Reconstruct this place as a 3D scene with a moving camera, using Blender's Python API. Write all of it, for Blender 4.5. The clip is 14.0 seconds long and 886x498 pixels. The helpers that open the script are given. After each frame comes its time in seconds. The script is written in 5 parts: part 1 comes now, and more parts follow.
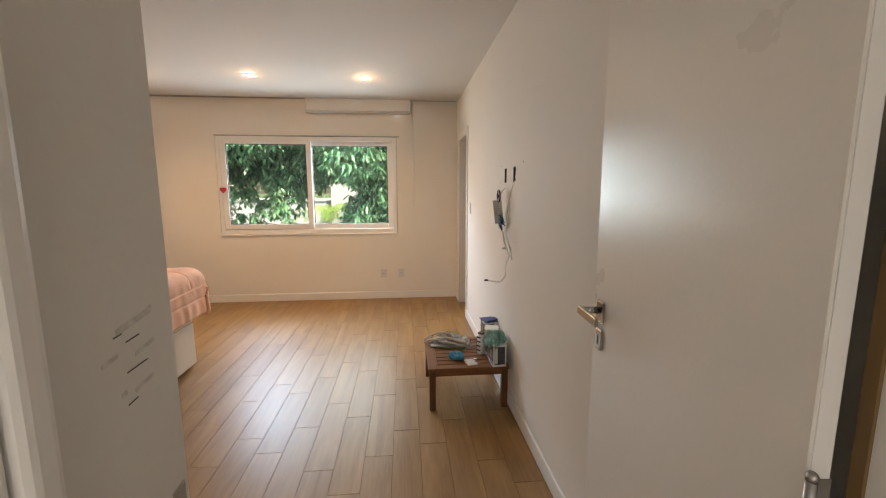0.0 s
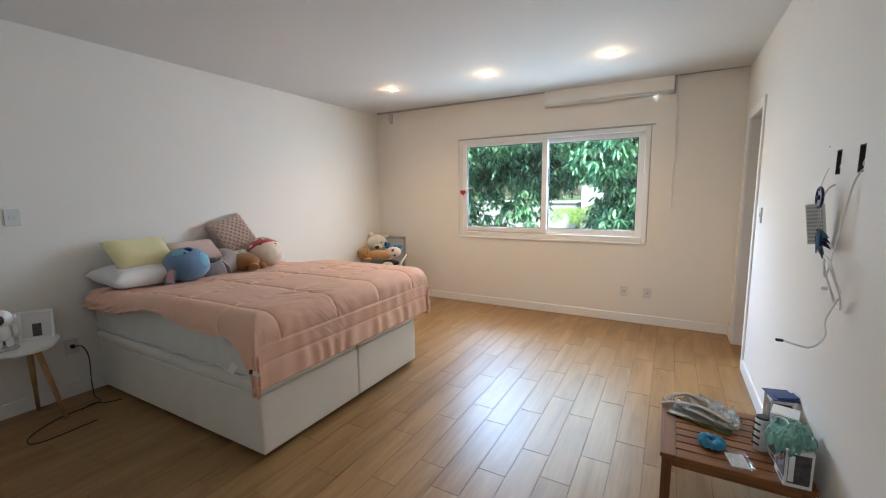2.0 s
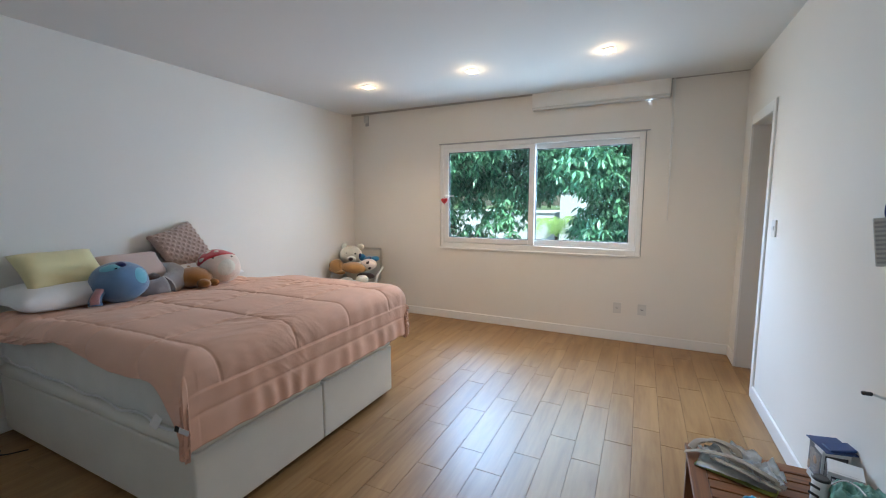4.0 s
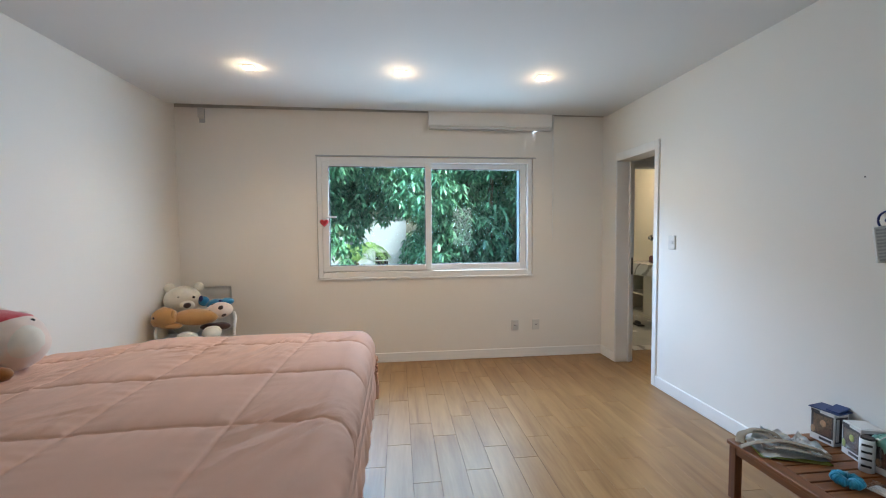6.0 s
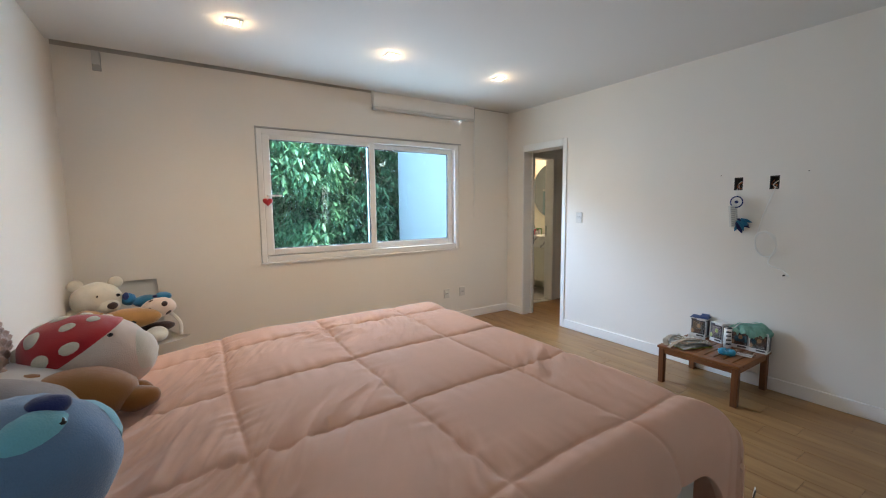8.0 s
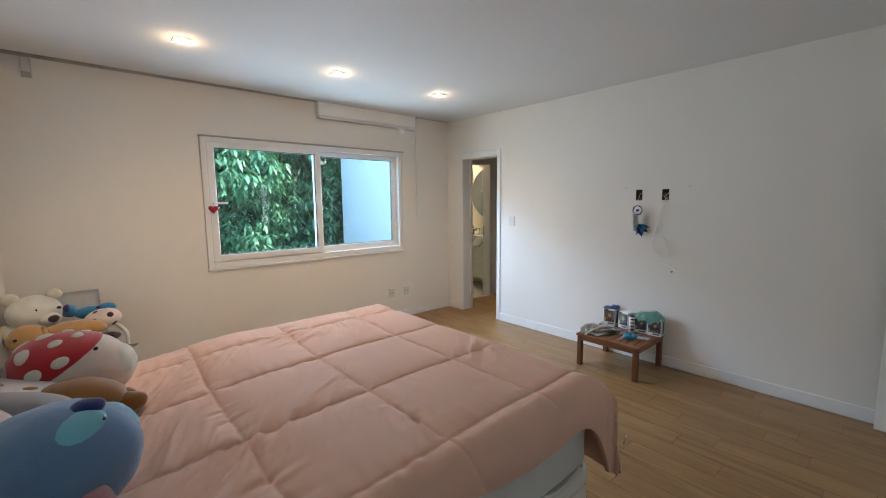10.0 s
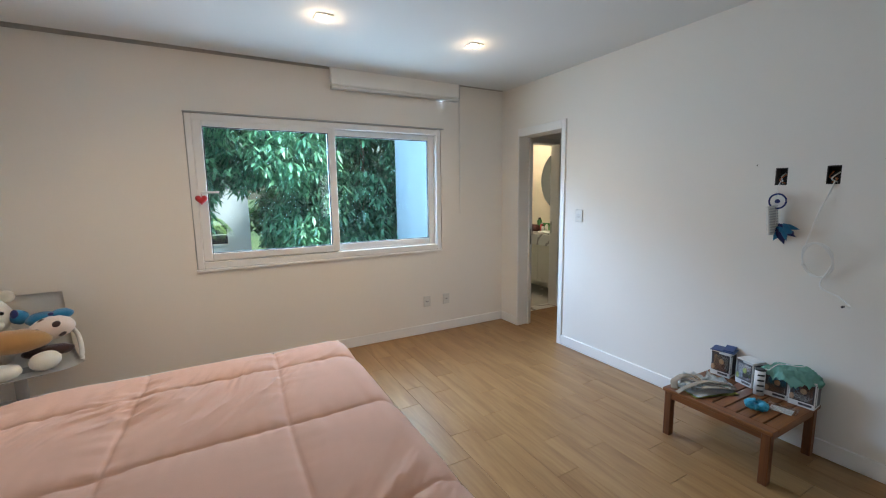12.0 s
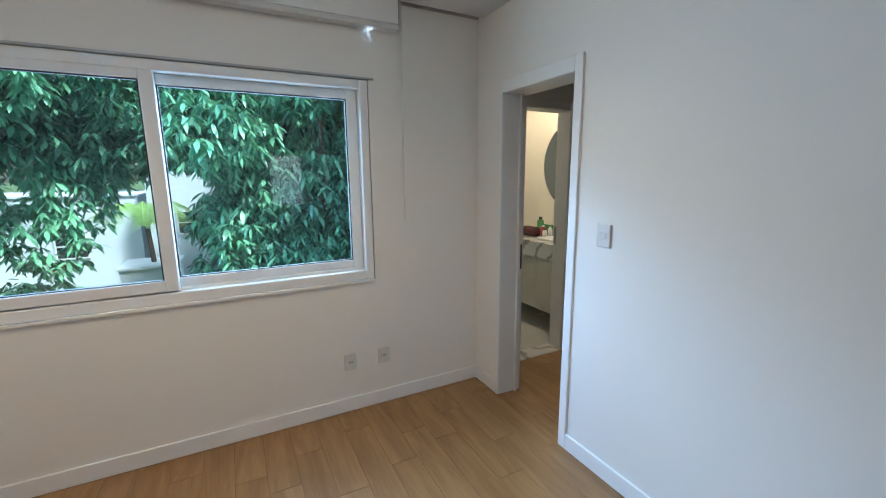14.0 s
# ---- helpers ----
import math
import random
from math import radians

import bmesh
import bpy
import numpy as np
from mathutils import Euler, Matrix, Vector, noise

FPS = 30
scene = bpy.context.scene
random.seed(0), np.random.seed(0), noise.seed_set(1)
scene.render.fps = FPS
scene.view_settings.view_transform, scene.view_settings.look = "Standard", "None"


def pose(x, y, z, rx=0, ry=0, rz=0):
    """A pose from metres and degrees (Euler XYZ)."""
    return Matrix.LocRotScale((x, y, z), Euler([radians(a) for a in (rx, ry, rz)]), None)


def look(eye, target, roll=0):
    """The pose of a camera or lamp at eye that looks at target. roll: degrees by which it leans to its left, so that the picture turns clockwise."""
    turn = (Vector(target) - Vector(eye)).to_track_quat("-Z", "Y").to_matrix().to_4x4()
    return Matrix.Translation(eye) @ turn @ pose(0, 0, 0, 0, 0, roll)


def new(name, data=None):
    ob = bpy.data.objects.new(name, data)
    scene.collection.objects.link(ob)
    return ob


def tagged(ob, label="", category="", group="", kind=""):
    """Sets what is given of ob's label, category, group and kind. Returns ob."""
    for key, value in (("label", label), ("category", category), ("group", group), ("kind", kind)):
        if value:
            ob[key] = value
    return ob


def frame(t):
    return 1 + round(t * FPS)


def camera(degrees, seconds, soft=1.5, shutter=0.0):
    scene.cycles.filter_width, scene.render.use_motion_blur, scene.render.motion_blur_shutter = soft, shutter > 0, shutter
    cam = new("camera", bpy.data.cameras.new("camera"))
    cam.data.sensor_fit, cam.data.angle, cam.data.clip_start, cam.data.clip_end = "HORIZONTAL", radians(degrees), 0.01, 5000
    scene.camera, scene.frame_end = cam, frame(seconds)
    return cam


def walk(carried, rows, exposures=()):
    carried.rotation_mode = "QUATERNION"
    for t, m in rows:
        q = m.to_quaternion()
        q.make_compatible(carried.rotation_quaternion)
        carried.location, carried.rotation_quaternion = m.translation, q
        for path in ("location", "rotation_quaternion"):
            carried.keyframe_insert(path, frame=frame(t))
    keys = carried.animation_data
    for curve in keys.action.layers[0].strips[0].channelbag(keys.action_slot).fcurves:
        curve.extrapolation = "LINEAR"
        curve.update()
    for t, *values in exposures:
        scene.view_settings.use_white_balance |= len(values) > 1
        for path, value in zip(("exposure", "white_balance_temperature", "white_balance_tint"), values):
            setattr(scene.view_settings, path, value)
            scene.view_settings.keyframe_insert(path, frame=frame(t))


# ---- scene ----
cam = camera(94.8, 14.0, 1.1)
PATH = [
    (0, (0.293, 0.411, 1.488), (0.479, 2.382, 1.203), -0.1),
    (0.5, (0.35, 0.623, 1.483), (0.17, 2.594, 1.196), -0.4),
    (1, (0.36, 0.772, 1.472), (-0.139, 2.688, 1.186), -0.5),
    (1.5, (0.402, 0.907, 1.475), (-0.348, 2.74, 1.197), -0.6),
    (2, (0.421, 1.012, 1.48), (-0.546, 2.742, 1.213), -0.7),
    (2.2, (0.425, 1.041, 1.494), (-0.618, 2.726, 1.225), -0.6),
    (4.3, (0.066, 1.413, 1.46), (-0.699, 3.25, 1.261), 0.1),
    (4.5, (-0.044, 1.45, 1.45), (-0.59, 3.366, 1.28), -0.0),
    (5, (-0.398, 1.551, 1.432), (-0.512, 3.545, 1.325), -0.1),
    (5.5, (-0.824, 1.599, 1.411), (-0.735, 3.595, 1.333), -0.2),
    (6, (-1.276, 1.639, 1.418), (-1.056, 3.625, 1.323), -0.4),
    (6.5, (-1.723, 1.741, 1.413), (-1.372, 3.706, 1.281), -0.4),
    (7, (-2.125, 1.762, 1.397), (-1.592, 3.682, 1.228), -0.5),
    (7.5, (-2.448, 1.788, 1.406), (-1.649, 3.61, 1.21), -0.6),
    (8, (-2.755, 1.819, 1.433), (-1.672, 3.488, 1.227), -0.6),
    (8.2, (-2.854, 1.789, 1.447), (-1.669, 3.386, 1.239), -0.6),
    (10.3, (-2.951, 1.57, 1.556), (-1.646, 3.068, 1.322), -0.6),
    (10.5, (-2.863, 1.598, 1.549), (-1.61, 3.139, 1.31), -0.7),
    (11, (-2.652, 1.715, 1.529), (-1.518, 3.343, 1.275), -0.8),
    (11.5, (-2.311, 1.931, 1.554), (-1.283, 3.626, 1.288), -0.8),
    (12, (-1.906, 2.105, 1.519), (-0.959, 3.846, 1.249), -0.8),
    (12.5, (-1.502, 2.292, 1.522), (-0.63, 4.069, 1.239), -0.8),
    (13, (-1.174, 2.592, 1.553), (-0.325, 4.376, 1.242), -0.7),
    (13.5, (-0.894, 2.966, 1.57), (-0.039, 4.744, 1.24), -0.6),
    (14, (-0.62, 3.407, 1.6), (0.283, 5.155, 1.242), -0.5),
]
EXPOSURES = [(0.0, 1.15, 9300, 24), (0.5, 1.2, 9900, 25), (1.0, 1.28, 7550, 16), (1.5, 1.31, 7200, 15), (2.2, 1.31, 6900, 15), (5.0, 1.06, 6250, 11), (8.0, 1.1, 6700, 13), (11.0, 1.08, 6650, 13), (12.5, 0.98, 6100, 10), (14.0, 0.88, 5800, 8)]
walk(cam, [(t, look(eye, target, roll)) for t, eye, target, roll in PATH], EXPOSURES)

# ---- world, sun, exposure ----
world = bpy.data.worlds.new("sky_world")
scene.world = world
world.use_nodes = True
_nt = world.node_tree
_sky = _nt.nodes.new("ShaderNodeTexSky")
_sky.sky_type = "NISHITA"
_sky.sun_disc = False
_sky.sun_elevation = radians(56)
_sky.sun_rotation = radians(144)
_sky.air_density = 1.3
_sky.dust_density = 2.5
_nt.nodes["Background"].inputs["Strength"].default_value = 0.15
_nt.links.new(_sky.outputs[0], _nt.nodes["Background"].inputs[0])

sun_data = bpy.data.lights.new("sun", "SUN")
sun_data.energy, sun_data.angle, sun_data.color = 5.0, radians(7), (1.0, 0.96, 0.9)
sun = new("sun", sun_data)
sun.matrix_world = look((6, -3, 20), (-2, 8, 0))


def area_light(name, at, target, sx, sy, watts, color):
    d = bpy.data.lights.new(name, "AREA")
    d.shape, d.size, d.size_y, d.energy, d.color = "RECTANGLE", sx, sy, watts, color
    o = new(name, d)
    o.matrix_world = look(at, target)
    return o


def point_light(name, at, watts, color, radius):
    d = bpy.data.lights.new(name, "POINT")
    d.energy, d.color, d.shadow_soft_size = watts, color, radius
    o = new(name, d)
    o.location = at
    return o


WARM = (1.0, 0.72, 0.42)
DOWNLIGHTS = [(-2.37, 4.89), (-1.235, 4.89), (-0.095, 4.89)]
area_light("window_skylight", (-0.7, 6.75, 1.85), (-3.5, 2.3, 0.6), 2.4, 1.4, 54, (0.58, 0.78, 1.0))
area_light("window_high_sky", (-2.6, 7.9, 3.2), (0.7, 4.6, 1.0), 1.5, 0.9, 155, (0.38, 0.64, 1.0))
area_light("window_ground_light", (-1.0, 6.7, 1.15), (-1.3, 3.2, 2.3), 2.2, 0.8, 19, (0.6, 0.8, 1.0))
area_light("hall_daylight", (0.25, -1.44, 1.5), (0.25, 1.0, 1.3), 1.3, 1.1, 4.5, (0.62, 0.82, 1.0))
for _x, _y in DOWNLIGHTS:
    point_light("downlight_glow", (_x, _y, 2.612), 0.95, WARM, 0.012)
    _d = bpy.data.lights.new("downlight_beam", "SPOT")
    _d.energy, _d.color, _d.spot_size, _d.spot_blend, _d.shadow_soft_size = 16.5, (1.0, 0.74, 0.46), radians(142), 1.0, 0.03
    _o = new("downlight_beam", _d)
    _o.matrix_world = look((_x, _y, 2.615), (_x, _y, 0))
point_light("bathroom_lamp", (1.95, 7.0, 2.42), 15, (1.0, 0.8, 0.54), 0.08)


# ---- materials ----
def mat(name, color, rough=0.6, metal=0.0, vary=0.08, scale=6.0, fine=120.0, bump=0.05, gloss_vary=0.08, sheen=0.0, spec=0.5, coat=0.0):
    """Base colour with coarse and fine variation, roughness variation and fine relief."""
    m = bpy.data.materials.new(name)
    m.use_nodes = True
    nt = m.node_tree
    b = nt.nodes["Principled BSDF"]
    co = nt.nodes.new("ShaderNodeTexCoord")
    n1 = nt.nodes.new("ShaderNodeTexNoise")
    n1.inputs["Scale"].default_value, n1.inputs["Detail"].default_value = scale, 5
    n2 = nt.nodes.new("ShaderNodeTexNoise")
    n2.inputs["Scale"].default_value, n2.inputs["Detail"].default_value = fine, 3
    for n in (n1, n2):
        nt.links.new(co.outputs["Object"], n.inputs["Vector"])
    add = nt.nodes.new("ShaderNodeMath")
    add.operation = "MULTIPLY_ADD"
    nt.links.new(n2.outputs["Fac"], add.inputs[0])
    add.inputs[1].default_value = 0.35
    nt.links.new(n1.outputs["Fac"], add.inputs[2])
    ramp = nt.nodes.new("ShaderNodeMapRange")
    ramp.inputs["From Min"].default_value, ramp.inputs["From Max"].default_value = 0.4, 0.95
    ramp.inputs["To Min"].default_value, ramp.inputs["To Max"].default_value = 1 - vary, 1 + vary
    nt.links.new(add.outputs[0], ramp.inputs["Value"])
    mul = nt.nodes.new("ShaderNodeMixRGB")
    mul.blend_type, mul.inputs[0].default_value, mul.inputs[1].default_value = "MULTIPLY", 1.0, (*color, 1)
    nt.links.new(ramp.outputs[0], mul.inputs[2])
    nt.links.new(mul.outputs[0], b.inputs["Base Color"])
    rr = nt.nodes.new("ShaderNodeMapRange")
    rr.inputs["To Min"].default_value, rr.inputs["To Max"].default_value = max(0.02, rough - gloss_vary), min(1, rough + gloss_vary)
    nt.links.new(n1.outputs["Fac"], rr.inputs["Value"])
    nt.links.new(rr.outputs[0], b.inputs["Roughness"])
    b.inputs["Metallic"].default_value = metal
    b.inputs["Specular IOR Level"].default_value = spec
    b.inputs["Sheen Weight"].default_value = sheen
    b.inputs["Coat Weight"].default_value = coat
    if bump:
        bp = nt.nodes.new("ShaderNodeBump")
        bp.inputs["Strength"].default_value, bp.inputs["Distance"].default_value = bump, 0.01
        nt.links.new(n2.outputs["Fac"], bp.inputs["Height"])
        nt.links.new(bp.outputs[0], b.inputs["Normal"])
    return m


def wood_mat(name, dark, light, rough=0.4, along="Y", random_offset=True, ring=9.0, bump=0.04, coat=0.0):
    """Grain stretched along one axis; every piece is cut from another stretch of the tree."""
    m = bpy.data.materials.new(name)
    m.use_nodes = True
    nt = m.node_tree
    b = nt.nodes["Principled BSDF"]
    co, info = nt.nodes.new("ShaderNodeTexCoord"), nt.nodes.new("ShaderNodeObjectInfo")
    off = nt.nodes.new("ShaderNodeVectorMath")
    off.operation = "MULTIPLY_ADD"
    comb = nt.nodes.new("ShaderNodeCombineXYZ")
    for i in range(3):
        nt.links.new(info.outputs["Random"], comb.inputs[i])
    nt.links.new(comb.outputs[0], off.inputs[0])
    off.inputs[1].default_value = (37, 53, 71) if random_offset else (0, 0, 0)
    nt.links.new(co.outputs["Object"], off.inputs[2])
    mp = nt.nodes.new("ShaderNodeMapping")
    s = {"X": (0.6, ring, ring), "Y": (ring, 0.6, ring), "Z": (ring, ring, 0.6)}[along]
    mp.inputs["Scale"].default_value = s
    nt.links.new(off.outputs[0], mp.inputs["Vector"])
    n1, n2 = nt.nodes.new("ShaderNodeTexNoise"), nt.nodes.new("ShaderNodeTexNoise")
    n1.inputs["Scale"].default_value, n1.inputs["Detail"].default_value, n1.inputs["Distortion"].default_value = 1.3, 4, 1.2
    n2.inputs["Scale"].default_value, n2.inputs["Detail"].default_value = 9.0, 6
    nt.links.new(mp.outputs[0], n1.inputs["Vector"])
    nt.links.new(mp.outputs[0], n2.inputs["Vector"])
    mix = nt.nodes.new("ShaderNodeMath")
    mix.operation = "MULTIPLY_ADD"
    nt.links.new(n2.outputs["Fac"], mix.inputs[0])
    mix.inputs[1].default_value = 0.45
    nt.links.new(n1.outputs["Fac"], mix.inputs[2])
    tone = nt.nodes.new("ShaderNodeMath")
    tone.operation = "MULTIPLY_ADD"
    nt.links.new(info.outputs["Random"], tone.inputs[0])
    tone.inputs[1].default_value = 0.1
    nt.links.new(mix.outputs[0], tone.inputs[2])
    ramp = nt.nodes.new("ShaderNodeValToRGB")
    e = ramp.color_ramp.elements
    e[0].position, e[0].color = 0.5, (*dark, 1)
    e[1].position, e[1].color = 1.0, (*light, 1)
    nt.links.new(tone.outputs[0], ramp.inputs[0])
    nt.links.new(ramp.outputs[0], b.inputs["Base Color"])
    rr = nt.nodes.new("ShaderNodeMapRange")
    rr.inputs["To Min"].default_value, rr.inputs["To Max"].default_value = rough - 0.06, rough + 0.1
    nt.links.new(n2.outputs["Fac"], rr.inputs["Value"])
    nt.links.new(rr.outputs[0], b.inputs["Roughness"])
    b.inputs["Coat Weight"].default_value = coat
    bp = nt.nodes.new("ShaderNodeBump")
    bp.inputs["Strength"].default_value, bp.inputs["Distance"].default_value = bump, 0.01
    nt.links.new(n2.outputs["Fac"], bp.inputs["Height"])
    nt.links.new(bp.outputs[0], b.inputs["Normal"])
    return m


def glow_mat(name, color, strength):
    m = bpy.data.materials.new(name)
    m.use_nodes = True
    b = m.node_tree.nodes["Principled BSDF"]
    b.inputs["Base Color"].default_value = (*color, 1)
    b.inputs["Emission Color"].default_value = (*color, 1)
    b.inputs["Emission Strength"].default_value = strength
    return m


def clear_mat(name, color=(1, 1, 1), rough=0.0, mirror_share=0.06):
    """Thin clear sheet: mostly see-through, with a faint even reflection."""
    m = bpy.data.materials.new(name)
    m.use_nodes = True
    nt = m.node_tree
    nt.nodes.remove(nt.nodes["Principled BSDF"])
    t, g, mx = nt.nodes.new("ShaderNodeBsdfTransparent"), nt.nodes.new("ShaderNodeBsdfGlossy"), nt.nodes.new("ShaderNodeMixShader")
    t.inputs[0].default_value = (*color, 1)
    g.inputs["Roughness"].default_value = rough
    mx.inputs[0].default_value = mirror_share
    nt.links.new(t.outputs[0], mx.inputs[1])
    nt.links.new(g.outputs[0], mx.inputs[2])
    nt.links.new(mx.outputs[0], nt.nodes["Material Output"].inputs[0])
    return m


def leaf_mat(name, dark, light):
    m = bpy.data.materials.new(name)
    m.use_nodes = True
    nt = m.node_tree
    b = nt.nodes["Principled BSDF"]
    geo = nt.nodes.new("ShaderNodeNewGeometry")
    co = nt.nodes.new("ShaderNodeTexCoord")
    n = nt.nodes.new("ShaderNodeTexNoise")
    n.inputs["Scale"].default_value = 0.9
    nt.links.new(co.outputs["Object"], n.inputs["Vector"])
    a = nt.nodes.new("ShaderNodeMath")
    a.operation = "MULTIPLY_ADD"
    nt.links.new(geo.outputs["Random Per Island"], a.inputs[0])
    a.inputs[1].default_value = 0.45
    nt.links.new(n.outputs["Fac"], a.inputs[2])
    ramp = nt.nodes.new("ShaderNodeValToRGB")
    e = ramp.color_ramp.elements
    e[0].position, e[0].color = 0.45, (*dark, 1)
    e[1].position, e[1].color = 0.95, (*light, 1)
    nt.links.new(a.outputs[0], ramp.inputs[0])
    nt.links.new(ramp.outputs[0], b.inputs["Base Color"])
    b.inputs["Roughness"].default_value = 0.36
    tr, mx = nt.nodes.new("ShaderNodeBsdfTranslucent"), nt.nodes.new("ShaderNodeMixShader")
    nt.links.new(ramp.outputs[0], tr.inputs[0])
    mx.inputs[0].default_value = 0.28
    nt.links.new(b.outputs[0], mx.inputs[1])
    nt.links.new(tr.outputs[0], mx.inputs[2])
    nt.links.new(mx.outputs[0], nt.nodes["Material Output"].inputs[0])
    return m


def marble_mat(name):
    m = mat(name, (0.72, 0.7, 0.66), 0.18, vary=0.05, scale=3)
    nt = m.node_tree
    b = nt.nodes["Principled BSDF"]
    co, n = nt.nodes.new("ShaderNodeTexCoord"), nt.nodes.new("ShaderNodeTexNoise")
    w = nt.nodes.new("ShaderNodeTexWave")
    w.inputs["Scale"].default_value, w.inputs["Distortion"].default_value, w.inputs["Detail"].default_value = 2.2, 9, 4
    w.bands_direction = "DIAGONAL"
    nt.links.new(co.outputs["Object"], w.inputs["Vector"])
    ramp = nt.nodes.new("ShaderNodeValToRGB")
    e = ramp.color_ramp.elements
    e[0].position, e[0].color = 0.0, (0.33, 0.31, 0.29, 1)
    e[1].position, e[1].color = 0.22, (0.74, 0.72, 0.68, 1)
    nt.links.new(w.outputs["Fac"], ramp.inputs[0])
    nt.links.new(ramp.outputs[0], b.inputs["Base Color"])
    return m


WALL = mat("wall_paint", (0.8, 0.77, 0.72), 0.72, vary=0.015, scale=1.6, fine=220, bump=0.06)
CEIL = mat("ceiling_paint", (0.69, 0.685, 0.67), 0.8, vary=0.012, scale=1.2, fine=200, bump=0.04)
TRIM = mat("trim_paint", (0.82, 0.81, 0.79), 0.38, vary=0.02, scale=5, fine=90, bump=0.03)
DOORP = mat("door_paint", (0.78, 0.755, 0.71), 0.3, spec=0.4, vary=0.02, scale=3, fine=70, bump=0.04)
JAMBP = mat("jamb_paint", (0.74, 0.72, 0.69), 0.45, vary=0.04, scale=4, fine=70, bump=0.04)
PVC = mat("window_pvc", (0.82, 0.82, 0.81), 0.32, vary=0.02, scale=8, fine=100, bump=0.01)
SEAL = mat("rubber_seal", (0.03, 0.03, 0.03), 0.6)
PLANK = wood_mat("floor_plank_wood", (0.215, 0.106, 0.036), (0.365, 0.214, 0.09), 0.35, "Y", ring=6, bump=0.02)
JOINT = mat("floor_joint", (0.15, 0.08, 0.036), 0.8, vary=0.15)
TEAK = wood_mat("teak", (0.105, 0.03, 0.008), (0.27, 0.1, 0.025), 0.42, "X", ring=22)
TEAKY = wood_mat("teak_lengthwise", (0.1, 0.028, 0.008), (0.26, 0.095, 0.024), 0.42, "Y", ring=22)
TEAKZ = wood_mat("teak_upright", (0.075, 0.022, 0.007), (0.18, 0.062, 0.017), 0.42, "Z", ring=22)
RAWWOOD = wood_mat("raw_wood", (0.16, 0.09, 0.035), (0.26, 0.15, 0.06), 0.7, "Z", ring=14)
BEECH = wood_mat("beech_leg", (0.36, 0.18, 0.07), (0.55, 0.32, 0.15), 0.4, "Z", ring=16)
GLASS = clear_mat("window_glass", (0.89, 0.975, 0.985), 0.0, 0.045)
FILM = clear_mat("clear_film", (0.95, 0.95, 0.96), 0.12, 0.22)
CHROME = mat("brushed_chrome", (0.42, 0.41, 0.4), 0.24, 1.0, vary=0.05, scale=20, fine=150, bump=0.01)
STEEL = mat("dull_steel", (0.42, 0.41, 0.4), 0.4, 1.0, vary=0.1, scale=20)
BLACK = mat("black_plastic", (0.02, 0.02, 0.022), 0.45, vary=0.2)
DARKBOX = mat("dark_box", (0.035, 0.03, 0.028), 0.7, vary=0.3, scale=20)
WHITEP = mat("white_plastic", (0.8, 0.8, 0.78), 0.35, vary=0.02, bump=0.01)
PLATE = mat("socket_plate_plastic", (0.66, 0.65, 0.62), 0.4, vary=0.02, bump=0.01)
GREYP = mat("grey_plastic", (0.42, 0.43, 0.43), 0.5, vary=0.05)
PALEGREY = mat("pale_grey_plastic", (0.62, 0.62, 0.6), 0.45, vary=0.04)
LEATHER = mat("white_leatherette", (0.74, 0.71, 0.64), 0.5, vary=0.05, scale=4, fine=260, bump=0.1)
MATTR = mat("mattress_cloth", (0.68, 0.67, 0.63), 0.85, vary=0.04, scale=9, fine=300, bump=0.12, sheen=0.2)
SHEET = mat("white_cotton", (0.78, 0.77, 0.76), 0.85, vary=0.04, scale=7, fine=320, bump=0.12, sheen=0.2)
PINK = mat("pink_comforter", (0.76, 0.45, 0.325), 0.8, vary=0.05, scale=7, fine=420, bump=0.1, sheen=0.15)
YELLOW = mat("yellow_cushion", (0.76, 0.68, 0.38), 0.85, vary=0.06, scale=9, fine=350, bump=0.15, sheen=0.3)
TAUPE = mat("taupe_cushion", (0.42, 0.3, 0.25), 0.9, vary=0.12, scale=18, fine=260, bump=0.3, sheen=0.4)
BLUSH = mat("blush_pillow", (0.6, 0.45, 0.4), 0.88, vary=0.06, fine=320, bump=0.15, sheen=0.3)


def plush(name, color):
    return mat(name, color, 0.95, vary=0.1, scale=14, fine=330, bump=0.3, sheen=0.5)


P_BLUE, P_LBLUE, P_NAVY = plush("plush_blue", (0.115, 0.225, 0.39)), plush("plush_pale_blue", (0.16, 0.5, 0.62)), plush("plush_navy", (0.012, 0.025, 0.14))
P_CREAM, P_RED, P_BROWN = plush("plush_cream", (0.76, 0.62, 0.53)), plush("plush_red", (0.5, 0.016, 0.026)), plush("plush_brown", (0.3, 0.12, 0.022))
P_GREY, P_TAN, P_DARK = plush("plush_grey", (0.36, 0.34, 0.35)), plush("plush_tan", (0.47, 0.25, 0.085)), plush("plush_dark_brown", (0.045, 0.018, 0.014))
P_WHITE, P_PINK, P_TEAL = plush("plush_white", (0.72, 0.68, 0.58)), plush("plush_pink", (0.5, 0.25, 0.25)), plush("plush_bright_blue", (0.02, 0.2, 0.4))
EYE = mat("bead_eye", (0.012, 0.01, 0.01), 0.15, bump=0)
HEART = mat("red_felt", (0.42, 0.015, 0.02), 0.75, sheen=0.3)
CARD_W = mat("white_card", (0.7, 0.7, 0.69), 0.5, vary=0.05, scale=20)
CARD_D = mat("dark_card_print", (0.06, 0.055, 0.06), 0.35, vary=0.6, scale=45)
CARD_B = mat("blue_card", (0.02, 0.05, 0.16), 0.5, vary=0.2, scale=30)
CARD_T = mat("tan_print", (0.42, 0.26, 0.16), 0.5, vary=0.25, scale=60)
